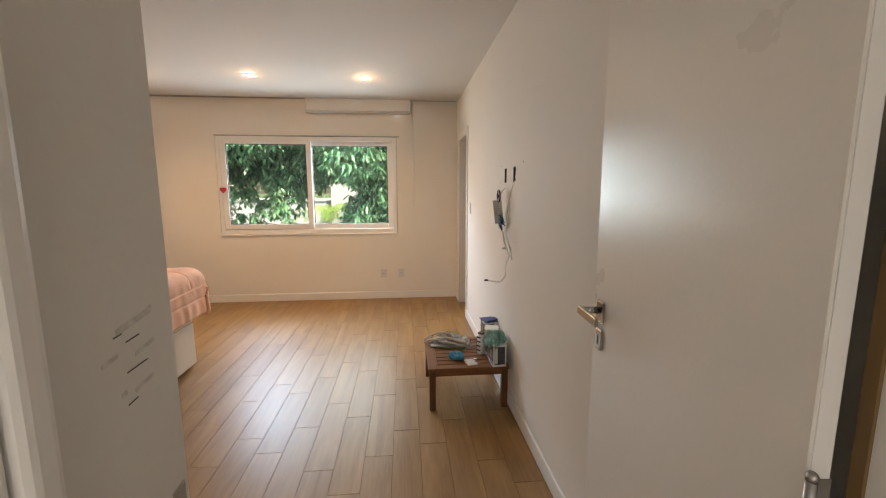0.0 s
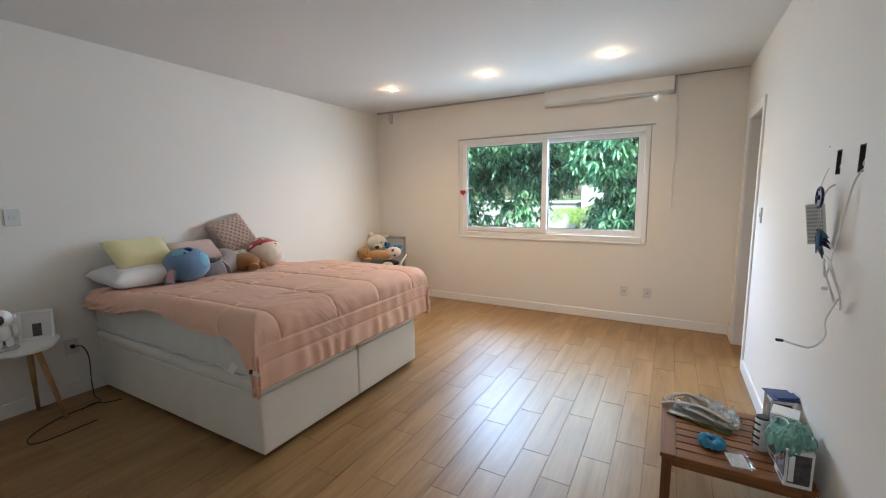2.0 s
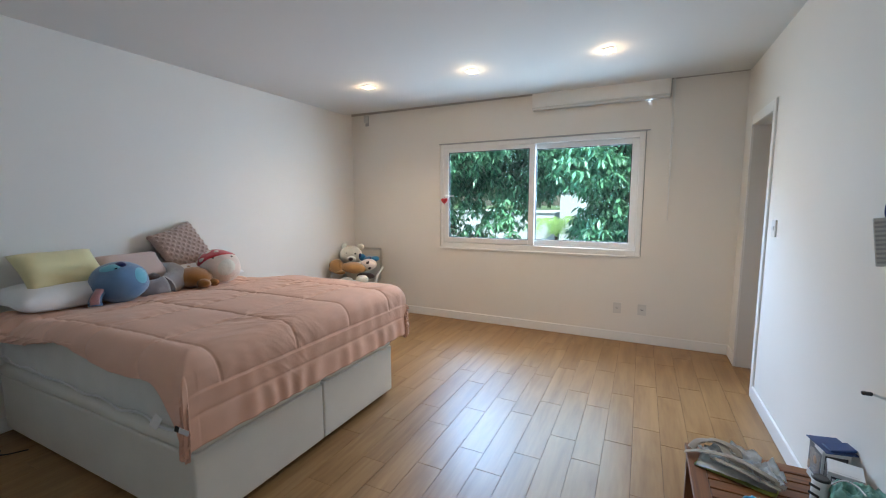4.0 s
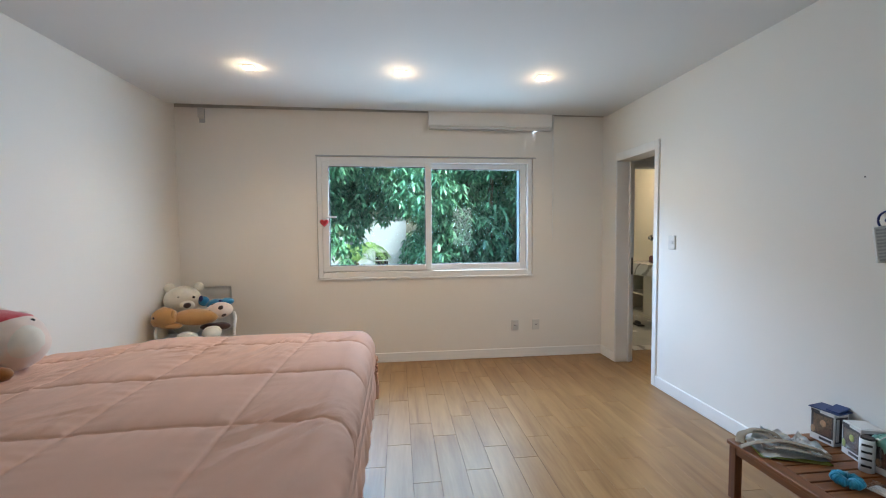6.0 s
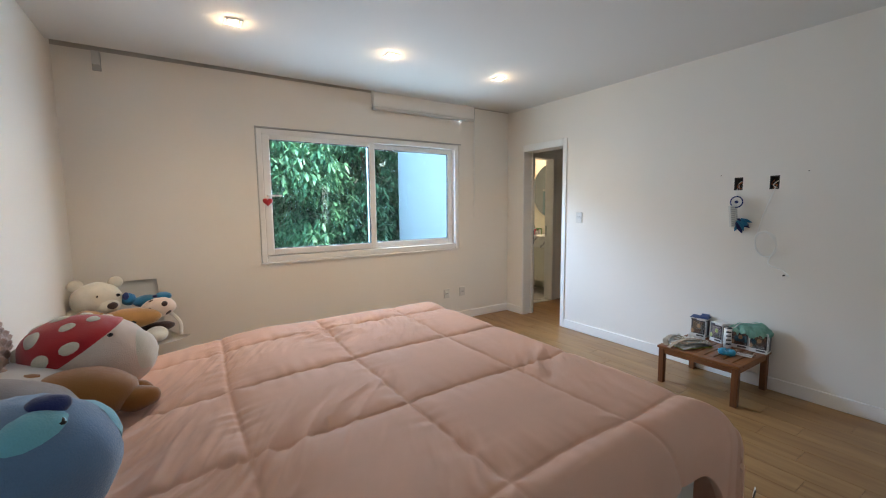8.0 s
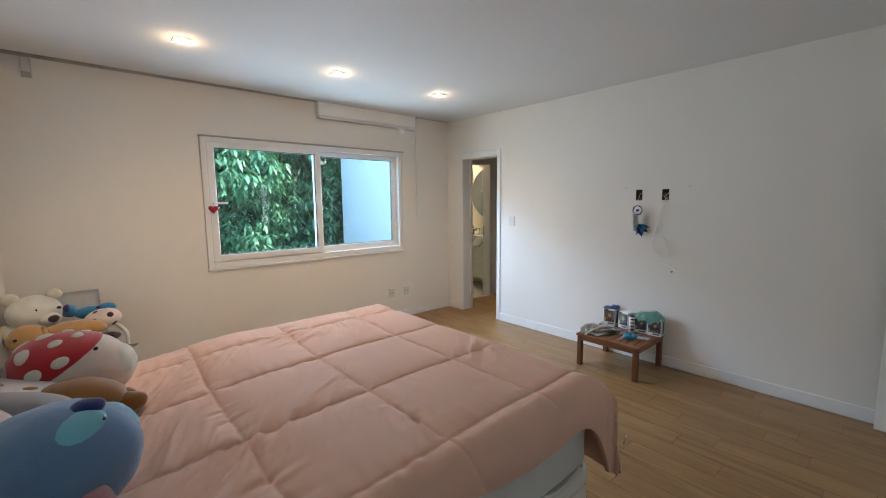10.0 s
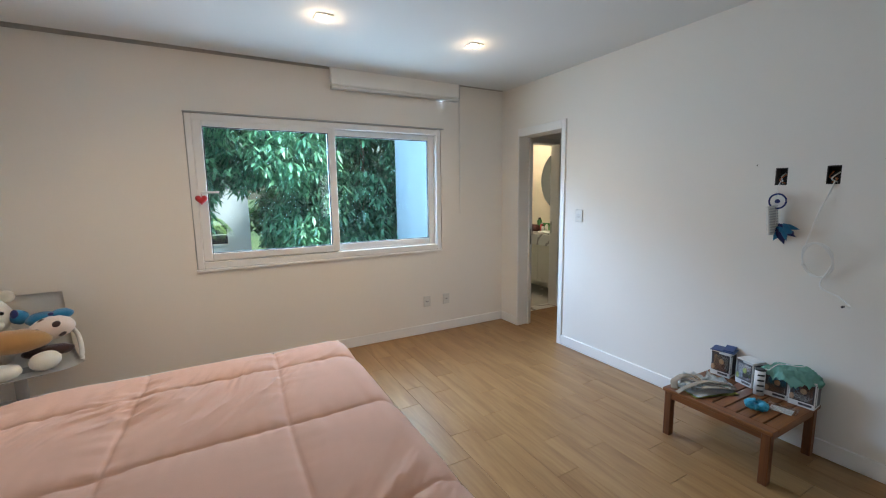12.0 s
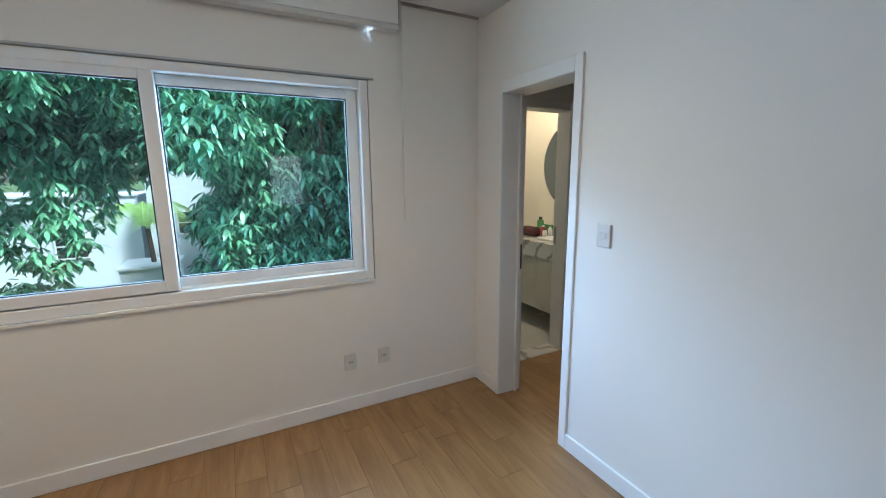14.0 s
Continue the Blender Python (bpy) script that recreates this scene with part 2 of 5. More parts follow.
CARD_G = mat("green_print", (0.4, 0.46, 0.16), 0.5, vary=0.3, scale=50)
LIME = mat("lime_print", (0.5, 0.55, 0.13), 0.5, vary=0.12, scale=30)
PAPER = mat("printed_paper", (0.8, 0.8, 0.78), 0.6, vary=0.1, scale=28, fine=160)
STRAP = mat("grey_webbing", (0.34, 0.29, 0.23), 0.85, vary=0.15, fine=300, bump=0.3)
BAG = mat("green_plastic_bag", (0.24, 0.52, 0.43), 0.36, vary=0.1, scale=14, bump=0.1)
SCRUNCH = mat("blue_scrunchie", (0.03, 0.33, 0.5), 0.7, vary=0.15, scale=40, sheen=0.3)
CREAMW = mat("bathroom_wall", (0.74, 0.68, 0.56), 0.5, vary=0.02, scale=2)
LACQ = mat("cream_lacquer", (0.66, 0.62, 0.52), 0.3, vary=0.02)
MARBLE = marble_mat("grey_veined_marble")
TILE = mat("pale_stone_tile", (0.55, 0.53, 0.49), 0.25, vary=0.06, scale=4)
MIRROR = mat("mirror", (0.8, 0.84, 0.84), 0.03, 1.0, vary=0.0, bump=0, gloss_vary=0.01)
FROST = mat("frosted_panel", (0.35, 0.5, 0.58), 0.5, vary=0.05)
BULB = glow_mat("lamp_glow", (1.0, 0.8, 0.5), 30)
DIFFUSER = glow_mat("diffuser_glow", (1.0, 0.86, 0.62), 6)
LEAF = leaf_mat("leaf_green", (0.03, 0.105, 0.06), (0.22, 0.5, 0.27))
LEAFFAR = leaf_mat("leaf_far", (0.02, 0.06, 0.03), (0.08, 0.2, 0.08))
PALMG = leaf_mat("palm_green", (0.22, 0.44, 0.08), (0.42, 0.64, 0.2))
BARK = mat("bark", (0.05, 0.04, 0.03), 0.9, vary=0.4, scale=9, fine=40, bump=0.5)
RENDERW = mat("white_render", (0.53, 0.57, 0.6), 0.8, vary=0.04, scale=0.7, fine=30, bump=0.1)
ROOFM = mat("roof_tile", (0.3, 0.2, 0.16), 0.8, vary=0.2, scale=3, fine=20)
GRASS = mat("garden_ground", (0.07, 0.12, 0.04), 0.95, vary=0.4, scale=0.6, fine=14, bump=0.4)
DARKGL = mat("dark_window", (0.02, 0.025, 0.03), 0.1)
# grey that stands in for the shade inside the curtain slot
SLOTSHADE = mat("slot_shade_grey", (0.48, 0.45, 0.41), 0.9, vary=0.15)
SMUDGE = mat("smudge_mark", (0.62, 0.6, 0.57), 0.7, vary=0.2, scale=60)
SCUFF = mat("scuff_mark", (0.08, 0.075, 0.07), 0.8, vary=0.3)
PINKTOY = mat("pink_plastic", (0.6, 0.08, 0.25), 0.5)
ORANGE = mat("copper_wire", (0.5, 0.16, 0.05), 0.4, vary=0.2)
AMBER = mat("printed_flower_fabric", (0.1, 0.03, 0.03), 0.7, vary=0.8, scale=60)
REDP = mat("red_bottle", (0.45, 0.03, 0.04), 0.3)
GREENP = mat("green_pack", (0.06, 0.25, 0.06), 0.4)


# ---- mesh helpers ----
def part(name, bm, material, parent=None, label="", smooth=False):
    """Links a bmesh as one mesh object, under a thing or a part."""
    me = bpy.data.meshes.new(name)
    if smooth:
        for f in bm.faces:
            f.smooth = True
    bm.to_mesh(me)
    bm.free()
    for m in material if isinstance(material, (list, tuple)) else [material]:
        me.materials.append(m)
    ob = new(name, me)
    if parent is not None:
        ob.parent = parent
    if label:
        ob["label"] = label
    return ob


def empty(name, at, label, category, group="", kind="", rz=0.0):
    ob = new(name)
    ob.matrix_world = pose(*at, 0, 0, rz)
    return tagged(ob, label, category, group, kind)


def box(bm, x0, x1, y0, y1, z0, z1, bevel=0.0, seg=1, mi=0, m=None):
    r = bmesh.ops.create_cube(bm, size=1)
    vs = r["verts"]
    for v in vs:
        v.co = Vector((x0 + (v.co.x + 0.5) * (x1 - x0), y0 + (v.co.y + 0.5) * (y1 - y0), z0 + (v.co.z + 0.5) * (z1 - z0)))
        if m is not None:
            v.co = m @ v.co
    fs = list({f for v in vs for f in v.link_faces})
    for f in fs:
        f.material_index = mi
    if bevel:
        es = list({e for v in vs for e in v.link_edges})
        r = bmesh.ops.bevel(bm, geom=es, offset=bevel, segments=seg, affect="EDGES", profile=0.5)
        for f in r["faces"]:
            f.material_index = mi
    return bm


def boxm(*a, **k):
    return box(bmesh.new(), *a, **k)


def ball(bm, c, r, mi=0, u=20, v=12, m=None):
    res = bmesh.ops.create_uvsphere(bm, u_segments=u, v_segments=v, radius=1)
    rx, ry, rz = r if isinstance(r, (tuple, list)) else (r, r, r)
    for w in res["verts"]:
        w.co = Vector((w.co.x * rx, w.co.y * ry, w.co.z * rz))
        if m is not None:
            w.co = m @ w.co
        w.co += Vector(c)
        for f in w.link_faces:
            f.material_index, f.smooth = mi, True
    return bm


def cyl(bm, a, b, r0, r1=None, n=16, mi=0, smooth=True):
    a, b = Vector(a), Vector(b)
    r1 = r0 if r1 is None else r1
    d = b - a
    res = bmesh.ops.create_cone(bm, cap_ends=True, segments=n, radius1=r0, radius2=r1, depth=d.length)
    rot = d.to_track_quat("Z", "Y").to_matrix().to_4x4()
    rot.translation = (a + b) / 2
    for v in res["verts"]:
        v.co = rot @ v.co
        for f in v.link_faces:
            f.material_index = mi
            f.smooth = smooth and len(f.verts) == 4
    return bm


def curve_points(pts, n=8):
    """A smooth line through the points."""
    p = [Vector(q) for q in pts]
    p = [2 * p[0] - p[1]] + p + [2 * p[-1] - p[-2]]
    out = []
    for i in range(1, len(p) - 2):
        for k in range(n):
            t = k / n
            a, b, c, d = p[i - 1], p[i], p[i + 1], p[i + 2]
            out.append(0.5 * (2 * b + (c - a) * t + (2 * a - 5 * b + 4 * c - d) * t * t + (3 * b - a - 3 * c + d) * t ** 3))
    return out + [p[-2]]


def tube(bm, pts, r, n=8, k=8, mi=0, flat=1.0):
    line = curve_points(pts, k)
    rings = []
    for i, c in enumerate(line):
        d = (line[min(i + 1, len(line) - 1)] - line[max(i - 1, 0)]).normalized()
        side = d.cross(Vector((0, 0, 1)))
        side = side.normalized() if side.length > 0.05 else Vector((1, 0, 0))
        up = side.cross(d).normalized()
        rings.append([bm.verts.new(c + side * (r * math.cos(2 * math.pi * j / n)) + up * (r * flat * math.sin(2 * math.pi * j / n))) for j in range(n)])
    for a, b in zip(rings, rings[1:]):
        for j in range(n):
            f = bm.faces.new((a[j], a[(j + 1) % n], b[(j + 1) % n], b[j]))
            f.smooth, f.material_index = True, mi
    for r_ in (rings[0], rings[-1]):
        bm.faces.new(r_).material_index = mi
    return bm


def wall_mesh(axis, lo, hi, u0, u1, z0, z1, holes=()):
    """A wall of real thickness between lo and hi on an axis, with openings (u0, u1, z0, z1) right through it."""
    bm = bmesh.new()
    us = sorted({u0, u1, *(h[0] for h in holes), *(h[1] for h in holes)})
    zs = sorted({z0, z1, *(h[2] for h in holes), *(h[3] for h in holes)})
    for a, b in zip(us, us[1:]):
        for c, d in zip(zs, zs[1:]):
            if any(h[0] <= a and b <= h[1] and h[2] <= c and d <= h[3] for h in holes):
                continue
            if axis == "y":
                box(bm, a, b, lo, hi, c, d)
            else:
                box(bm, lo, hi, a, b, c, d)
    bmesh.ops.remove_doubles(bm, verts=bm.verts, dist=1e-5)
    seen = {}
    for f in bm.faces:
        seen.setdefault(tuple(sorted(v.index for v in f.verts)), []).append(f)
    bm.verts.index_update()
    seen = {}
    for f in bm.faces:
        seen.setdefault(tuple(sorted(v.index for v in f.verts)), []).append(f)
    bmesh.ops.delete(bm, geom=[f for fs in seen.values() if len(fs) > 1 for f in fs], context="FACES")
    return bm


def structure(name, bm, material, label, category):
    return tagged(part(name, bm, material), label, category, kind="structure")


# ---- the shell of the room ----
W, E, N, S, H = -3.46, 1.01, 6.0, 0.86, 2.645
BOXES = [(3.255, 3.315, 1.54, 1.64), (3.02, 3.08, 1.54, 1.64)]
wall_north = structure("wall_north", wall_mesh("y", N, N + 0.15, W - 0.15, E + 0.19, -0.05, 2.9, [(-2.107, 0.202, 0.91, 2.192)]), WALL, "off-white painted plaster wall with a wide window", "wall")
wall_east = structure("wall_east", wall_mesh("x", E, E + 0.19, S - 0.18, N, -0.05, 2.9, [(5.04, 5.7, -0.05, 2.13), *BOXES]), WALL, "off-white painted wall with bare cable boxes", "wall")
wall_west = structure("wall_west", wall_mesh("x", W - 0.15, W, S - 0.18, N, -0.05, 2.9), WALL, "plain white painted plaster wall behind the bed", "wall")
wall_south = structure("wall_south", wall_mesh("y", S - 0.18, S, W, E, -0.05, 2.9, [(0.022, 0.915, -0.05, 2.13)]), WALL, "white painted wall with the entrance doorway", "wall")
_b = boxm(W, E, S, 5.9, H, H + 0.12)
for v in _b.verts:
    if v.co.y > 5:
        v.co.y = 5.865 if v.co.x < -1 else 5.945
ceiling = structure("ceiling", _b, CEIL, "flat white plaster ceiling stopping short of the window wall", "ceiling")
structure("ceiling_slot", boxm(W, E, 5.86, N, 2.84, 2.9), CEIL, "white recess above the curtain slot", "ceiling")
# added strip: the slot's shadow is put into its grey colour
structure("slot_shade_strip", boxm(W, E, N - 0.004, N, H + 0.004, 2.84), SLOTSHADE, "added grey strip painted as the shade inside the curtain slot", "wall")
structure("roof_slab", boxm(W - 0.15, 2.75, -1.6, N + 0.15, 2.92, 3.1), CEIL, "plain concrete slab over the rooms", "ceiling")

BB = 0.1


def baseboard(x0, x1, y0, y1):
    structure("baseboard", boxm(x0, x1, y0, y1, 0, BB, 0.004), TRIM, "white painted baseboard along the wall", "baseboard")


baseboard(W, E, N - 0.015, N)
baseboard(W, W + 0.015, S, N - 0.015)
baseboard(E - 0.015, E, S, 5.0)
baseboard(E - 0.015, E, 5.7, N - 0.015)
baseboard(W + 0.015, 0.05, S, S + 0.014)

# bathroom doorway: lining and trim
door_frame = structure("door_frame_1", boxm(E + 0.002, E + 0.188, 5.685, 5.7, 0, 2.13), JAMBP, "white painted door lining of the open doorway", "door frame")
part("lining", boxm(E + 0.002, E + 0.188, 5.04, 5.055, 0, 2.13), JAMBP, door_frame)
part("lining", boxm(E + 0.002, E + 0.188, 5.055, 5.685, 2.115, 2.13), JAMBP, door_frame)
part("trim", boxm(E - 0.014, E + 0.002, 5.0, 5.056, 0, 2.196, 0.003), TRIM, door_frame)
part("trim", boxm(E - 0.014, E + 0.002, 5.684, 5.702, 0, 2.196, 0.003), TRIM, door_frame)
part("trim", boxm(E - 0.0135, E + 0.002, 5.056, 5.684, 2.116, 2.196, 0.003), TRIM, door_frame)
part("stop", boxm(E + 0.13, E + 0.15, 5.665, 5.685, 0, 2.115), JAMBP, door_frame)
part("stop", boxm(E + 0.13, E + 0.15, 5.055, 5.075, 0, 2.115), JAMBP, door_frame)
_b = boxm(E + 0.152, E + 0.178, 5.681, 5.687, 0.93, 1.11, 0.002)
box(_b, E + 0.156, E + 0.174, 5.675, 5.681, 0.99, 1.06, 0.002)
part("strike_plate", _b, BLACK, door_frame, "dark metal strike plate")

# entrance doorway: lining, architraves, strike
door_frame2 = structure("door_frame_2", boxm(0.022, 0.042, 0.69, S, 0, 2.11), JAMBP, "white painted lining of the entrance doorway, scuffed", "door frame")
part("lining", boxm(0.895, 0.915, S - 0.18, S, 0, 2.11), JAMBP, door_frame2)
part("lining", boxm(0.022, 0.915, S - 0.18, S, 2.11, 2.13), JAMBP, door_frame2)
part("stop", boxm(0.0, 0.06, 0.662, 0.692, 0, 2.11, 0.009, 3), TRIM, door_frame2)
part("trim", boxm(-0.06, 0.052, 0.645, 0.661, 0, 2.19, 0.006, 2), TRIM, door_frame2)
part("trim", boxm(0.896, 0.98, 0.66, 0.68, 0, 2.19, 0.006, 2), TRIM, door_frame2)
part("trim", boxm(-0.04, 0.036, S, S + 0.012, 0, 2.19, 0.004), TRIM, door_frame2)
part("strike_plate", boxm(0.0415, 0.0435, 0.829, 0.853, 1.07, 1.168, 0.001), STEEL, door_frame2, "brushed steel strike plate")
for _y, _z, _l, _a in ((0.777, 1.3625, 0.011, 3), (0.796, 1.354, 0.019, 4), (0.799, 1.326, 0.03, 2), (0.788, 1.2965, 0.014, 5)):
    _o = part("scuff", boxm(-0.0002, 0.0004, -_l / 2, _l / 2, -0.0006, 0.0006), SCUFF, door_frame2)
    _o.matrix_world = pose(0.042, _y, _z, _a, 0, 0)
for _y, _z, _l, _w in ((0.8, 1.369, 0.05, 0.006), (0.765, 1.344, 0.02, 0.004), (0.812, 1.34, 0.03, 0.004), (0.806, 1.306, 0.028, 0.004), (0.778, 1.308, 0.007, 0.005), (0.824, 1.375, 0.006, 0.004)):
    _o = part("smudge", boxm(-0.0002, 0.0003, -_l / 2, _l / 2, -_w / 2, _w / 2), SMUDGE, door_frame2)
    _o.matrix_world = pose(0.042, _y, _z, 8, 0, 0)

# door leaf, open against the east wall
door = empty("door_1", (0.838, S + 0.012, 0), "white painted flush door standing open along the wall", "door", kind="structure", rz=-4.3)
part("leaf", boxm(0, 0.035, 0, 0.755, 0.008, 2.09, 0.002), DOORP, door)
part("hinge_edge", boxm(0.004, 0.031, -0.0015, 0, 0.01, 2.088), TRIM, door)
_rose = part("rosette", boxm(-0.009, 0, 0.672, 0.722, 1.085, 1.155, 0.006), CHROME, door, "square brushed metal rosette")
_b = bmesh.new()
cyl(_b, (-0.009, 0.697, 1.125), (-0.062, 0.697, 1.125), 0.011)
box(_b, -0.072, -0.06, 0.572, 0.71, 1.112, 1.138, 0.003)
part("lever", _b, CHROME, _rose, "brushed metal lever handle")
_lock = part("rosette", boxm(-0.009, 0, 0.672, 0.722, 1.0, 1.068, 0.006), CHROME, door, "square keyhole rosette")
part("keyhole", boxm(-0.0105, -0.009, 0.694, 0.7, 1.018, 1.048), BLACK, _lock)
for _z in (0.25, 1.05, 1.85):
    _b = bmesh.new()
    cyl(_b, (-0.004, -0.012, _z - 0.05), (-0.004, -0.012, _z + 0.05), 0.007)
    ball(_b, (-0.004, -0.012, _z + 0.056), 0.008, u=10, v=8)
    box(_b, 0.0, 0.034, -0.003, -0.0015, _z - 0.048, _z + 0.045, 0.001)
    part("hinge", _b, STEEL, door, "dull steel butt hinge")
part("rebate", boxm(0.889, 0.8949, S - 0.016, S + 0.002, 0, 2.1), RAWWOOD, door_frame2, "bare brown wood edge")

# floor slab under the planks
floor = structure("floor", boxm(W, 2.6, S - 0.18, 6.06, -0.1, -0.003), JOINT, "honey-toned wood-look plank floor with dark joints", "floor")
structure("hall_floor", boxm(-1.2, 2.2, -1.6, S - 0.18, -0.1, -0.002), TILE, "pale hall floor", "floor")
structure("wall_hall_south", wall_mesh("y", -1.6, -1.45, -1.2, 2.2, 0, 2.9, [(-0.42, 0.92, 0.93, 2.07)]), WALL, "white hall wall with a window opening", "wall")
structure("wall_hall_west", boxm(-1.35, -1.2, -1.6, S - 0.18, 0, 2.9), WALL, "plain white hall wall", "wall")
structure("wall_hall_east", wall_mesh("x", 2.2, 2.35, -1.6, S - 0.18, 0, 2.9), WALL, "plain white hall wall", "wall")
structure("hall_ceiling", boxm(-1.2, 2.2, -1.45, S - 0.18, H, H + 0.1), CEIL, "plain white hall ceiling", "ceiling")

# vestibule and bathroom behind the east wall
structure("wall_vestibule_south", boxm(E + 0.19, 2.6, 4.15, 4.3, -0.05, 2.9), WALL, "plain white vestibule wall", "wall")
structure("wall_vestibule_east", boxm(2.6, 2.75, 4.15, 9.15, -0.05, 2.9), CREAMW, "cream painted wall behind the washbasin", "wall")
structure("vestibule_ceiling", boxm(E + 0.19, 2.6, 4.3, 6.06, 2.45, 2.6), CEIL, "plain vestibule ceiling", "ceiling")
structure("wall_bathroom_south", wall_mesh("y", 6.06, 6.2, E + 0.19, 2.6, -0.05, 2.9, [(1.35, 1.97, -0.05, 2.13)]), WALL, "white wall with the bathroom doorway", "wall")
structure("wall_bathroom_west", boxm(0.95, 1.1, N + 0.15, 9.12, -3.0, 3.3), RENDERW, "white rendered outer wall of the projecting wing", "wall")
structure("wall_bathroom_north", boxm(1.1, 2.75, 9.0, 9.12, -3.0, 3.3), RENDERW, "white rendered outer wall", "wall").location.y = 0.002
structure("bathroom_floor", boxm(1.1, 2.6, 6.06, 9.0, -0.1, 0.004), TILE, "pale polished stone bathroom floor", "floor")
structure("bathroom_ceiling", boxm(1.1, 2.6, 6.2, 9.0, 2.5, 2.6), CEIL, "plain white bathroom ceiling", "ceiling")
structure("roof_slab_wing", boxm(0.9, 2.8, N + 0.15, 9.2, 3.3, 3.45), RENDERW, "flat roof slab of the wing", "roof")
door_frame3 = structure("door_frame_3", boxm(1.955, 1.97, 6.055, 6.205, 0, 2.13), JAMBP, "white painted lining of the bathroom doorway", "door frame")
part("lining", boxm(1.35, 1.365, 6.055, 6.205, 0, 2.13), JAMBP, door_frame3)
part("lining", boxm(1.365, 1.955, 6.055, 6.205, 2.115, 2.13), JAMBP, door_frame3)
part("trim", boxm(1.958, 2.02, 6.045, 6.06, 0, 2.18, 0.003), JAMBP, door_frame3)
part("trim", boxm(1.365, 1.955, 6.046, 6.059, 2.118, 2.18, 0.003), JAMBP, door_frame3)
part("strike_plate", boxm(1.951, 1.956, 6.17, 6.195, 0.97, 1.13, 0.001), STEEL, door_frame3, "steel strike plate")
structure("threshold", boxm(1.365, 1.955, 6.05, 6.21, -0.02, 0.007, 0.002), MARBLE, "grey veined marble threshold", "threshold")

# ---- window ----
def ring_frame(x0, x1, z0, z1, y0, y1, left, right, bottom, top, bevel=0.004):
    bm = bmesh.new()
    box(bm, x0, x0 + left, y0, y1, z0, z1, bevel)
    box(bm, x1 - right, x1, y0, y1, z0, z1, bevel)
    box(bm, x0 + left, x1 - right, y0 + 0.0005, y1 - 0.0005, z0, z0 + bottom, bevel)
    box(bm, x0 + left, x1 - right, y0 + 0.0005, y1 - 0.0005, z1 - top, z1, bevel)
    return bm


window = structure("window_1", ring_frame(-2.1, 0.195, 0.917, 2.181, N - 0.004, N + 0.12, 0.047, 0.052, 0.06, 0.053), PVC, "white two-leaf sliding window with a tree outside", "window")
part("rail", boxm(-2.05, 0.14, N + 0.04, N + 0.046, 0.977, 0.995), PVC, window)
sash_l = part("sash", ring_frame(-2.052, -0.912, 0.985, 2.135, N + 0.002, N + 0.042, 0.068, 0.066, 0.06, 0.05), PVC, window)
part("seal", ring_frame(-1.985, -0.977, 1.044, 2.086, N + 0.012, N + 0.032, 0.008, 0.008, 0.006, 0.008, 0), SEAL, sash_l)
_g = part("pane", boxm(-1.98, -0.98, N + 0.02, N + 0.024, 1.048, 2.08), GLASS, sash_l)
_g.visible_shadow = False
sash_r = part("sash", ring_frame(-0.975, 0.142, 0.98, 2.128, N + 0.055, N + 0.095, 0.062, 0.068, 0.066, 0.055), PVC, window)
part("seal", ring_frame(-0.914, 0.075, 1.045, 2.074, N + 0.062, N + 0.085, 0.008, 0.008, 0.006, 0.008, 0), SEAL, sash_r)
_g = part("pane", boxm(-0.91, 0.072, N + 0.07, N + 0.074, 1.048, 2.07), GLASS, sash_r)
_g.visible_shadow = False
part("sill", boxm(-2.11, 0.2, N - 0.016, N + 0.01, 0.898, 0.917, 0.003), TRIM, window)
part("backing", ring_frame(-2.107, 0.202, 0.91, 2.192, N + 0.02, N + 0.11, 0.02, 0.02, 0.02, 0.02, 0), GREYP, window)
part("top_track", boxm(-2.11, 0.235, N - 0.012, N + 0.001, 2.184, 2.197, 0.002), GREYP, window, "thin grey head track")
_b = bmesh.new()
cyl(_b, (-2.02, N + 0.002, 1.555), (-2.02, N - 0.03, 1.555), 0.009)
box(_b, -2.028, -1.9, N - 0.04, N - 0.028, 1.546, 1.564, 0.004)
part("handle", _b, WHITEP, window, "white lever handle")

_b = bmesh.new()
_outline = []
for k in range(40):
    a = 2 * math.pi * k / 40
    _outline.append((0.0028 * 16 * math.sin(a) ** 3, 0.0028 * (13 * math.cos(a) - 5 * math.cos(2 * a) - 2 * math.cos(3 * a) - math.cos(4 * a))))
for side, y in ((1, -0.012), (-1, 0.012)):
    _vs = [_b.verts.new((x * 0.75, y, z * 0.75)) for x, z in _outline]
    _mid = [_b.verts.new((x, 0, z)) for x, z in _outline] if side == 1 else _mid
    _b.faces.new(_vs if side == 1 else _vs[::-1])
    for k in range(40):
        _b.faces.new((_vs[k], _mid[k], _mid[(k + 1) % 40], _vs[(k + 1) % 40]))
bmesh.ops.recalc_face_normals(_b, faces=_b.faces)
tube(_b, [(0, 0, 0.02), (0.003, 0, 0.04), (0, 0.005, 0.055)], 0.0015, 6)
heart = part("heart_ornament", _b, HEART, smooth=True)
heart.location = (-2.03, N - 0.035, 1.497)
tagged(heart, "small red felt heart hanging from the window handle", "ornament")

# ---- roller blind, cord, bracket ----
blind = empty("roller_blind", (0, 0, 0), "white rolled-up roller blind in the ceiling slot", "blind")
part("headbox", boxm(-0.942, 0.39, 5.925, 5.985, 2.505, 2.82, 0.006), WHITEP, blind)
part("bottom_bar", boxm(-0.94, 0.388, 5.918, 5.992, 2.474, 2.503, 0.006, 2), PALEGREY, blind)
part("end_cap", boxm(0.391, 0.397, 5.928, 5.988, 2.48, 2.8, 0.002), GREYP, blind)
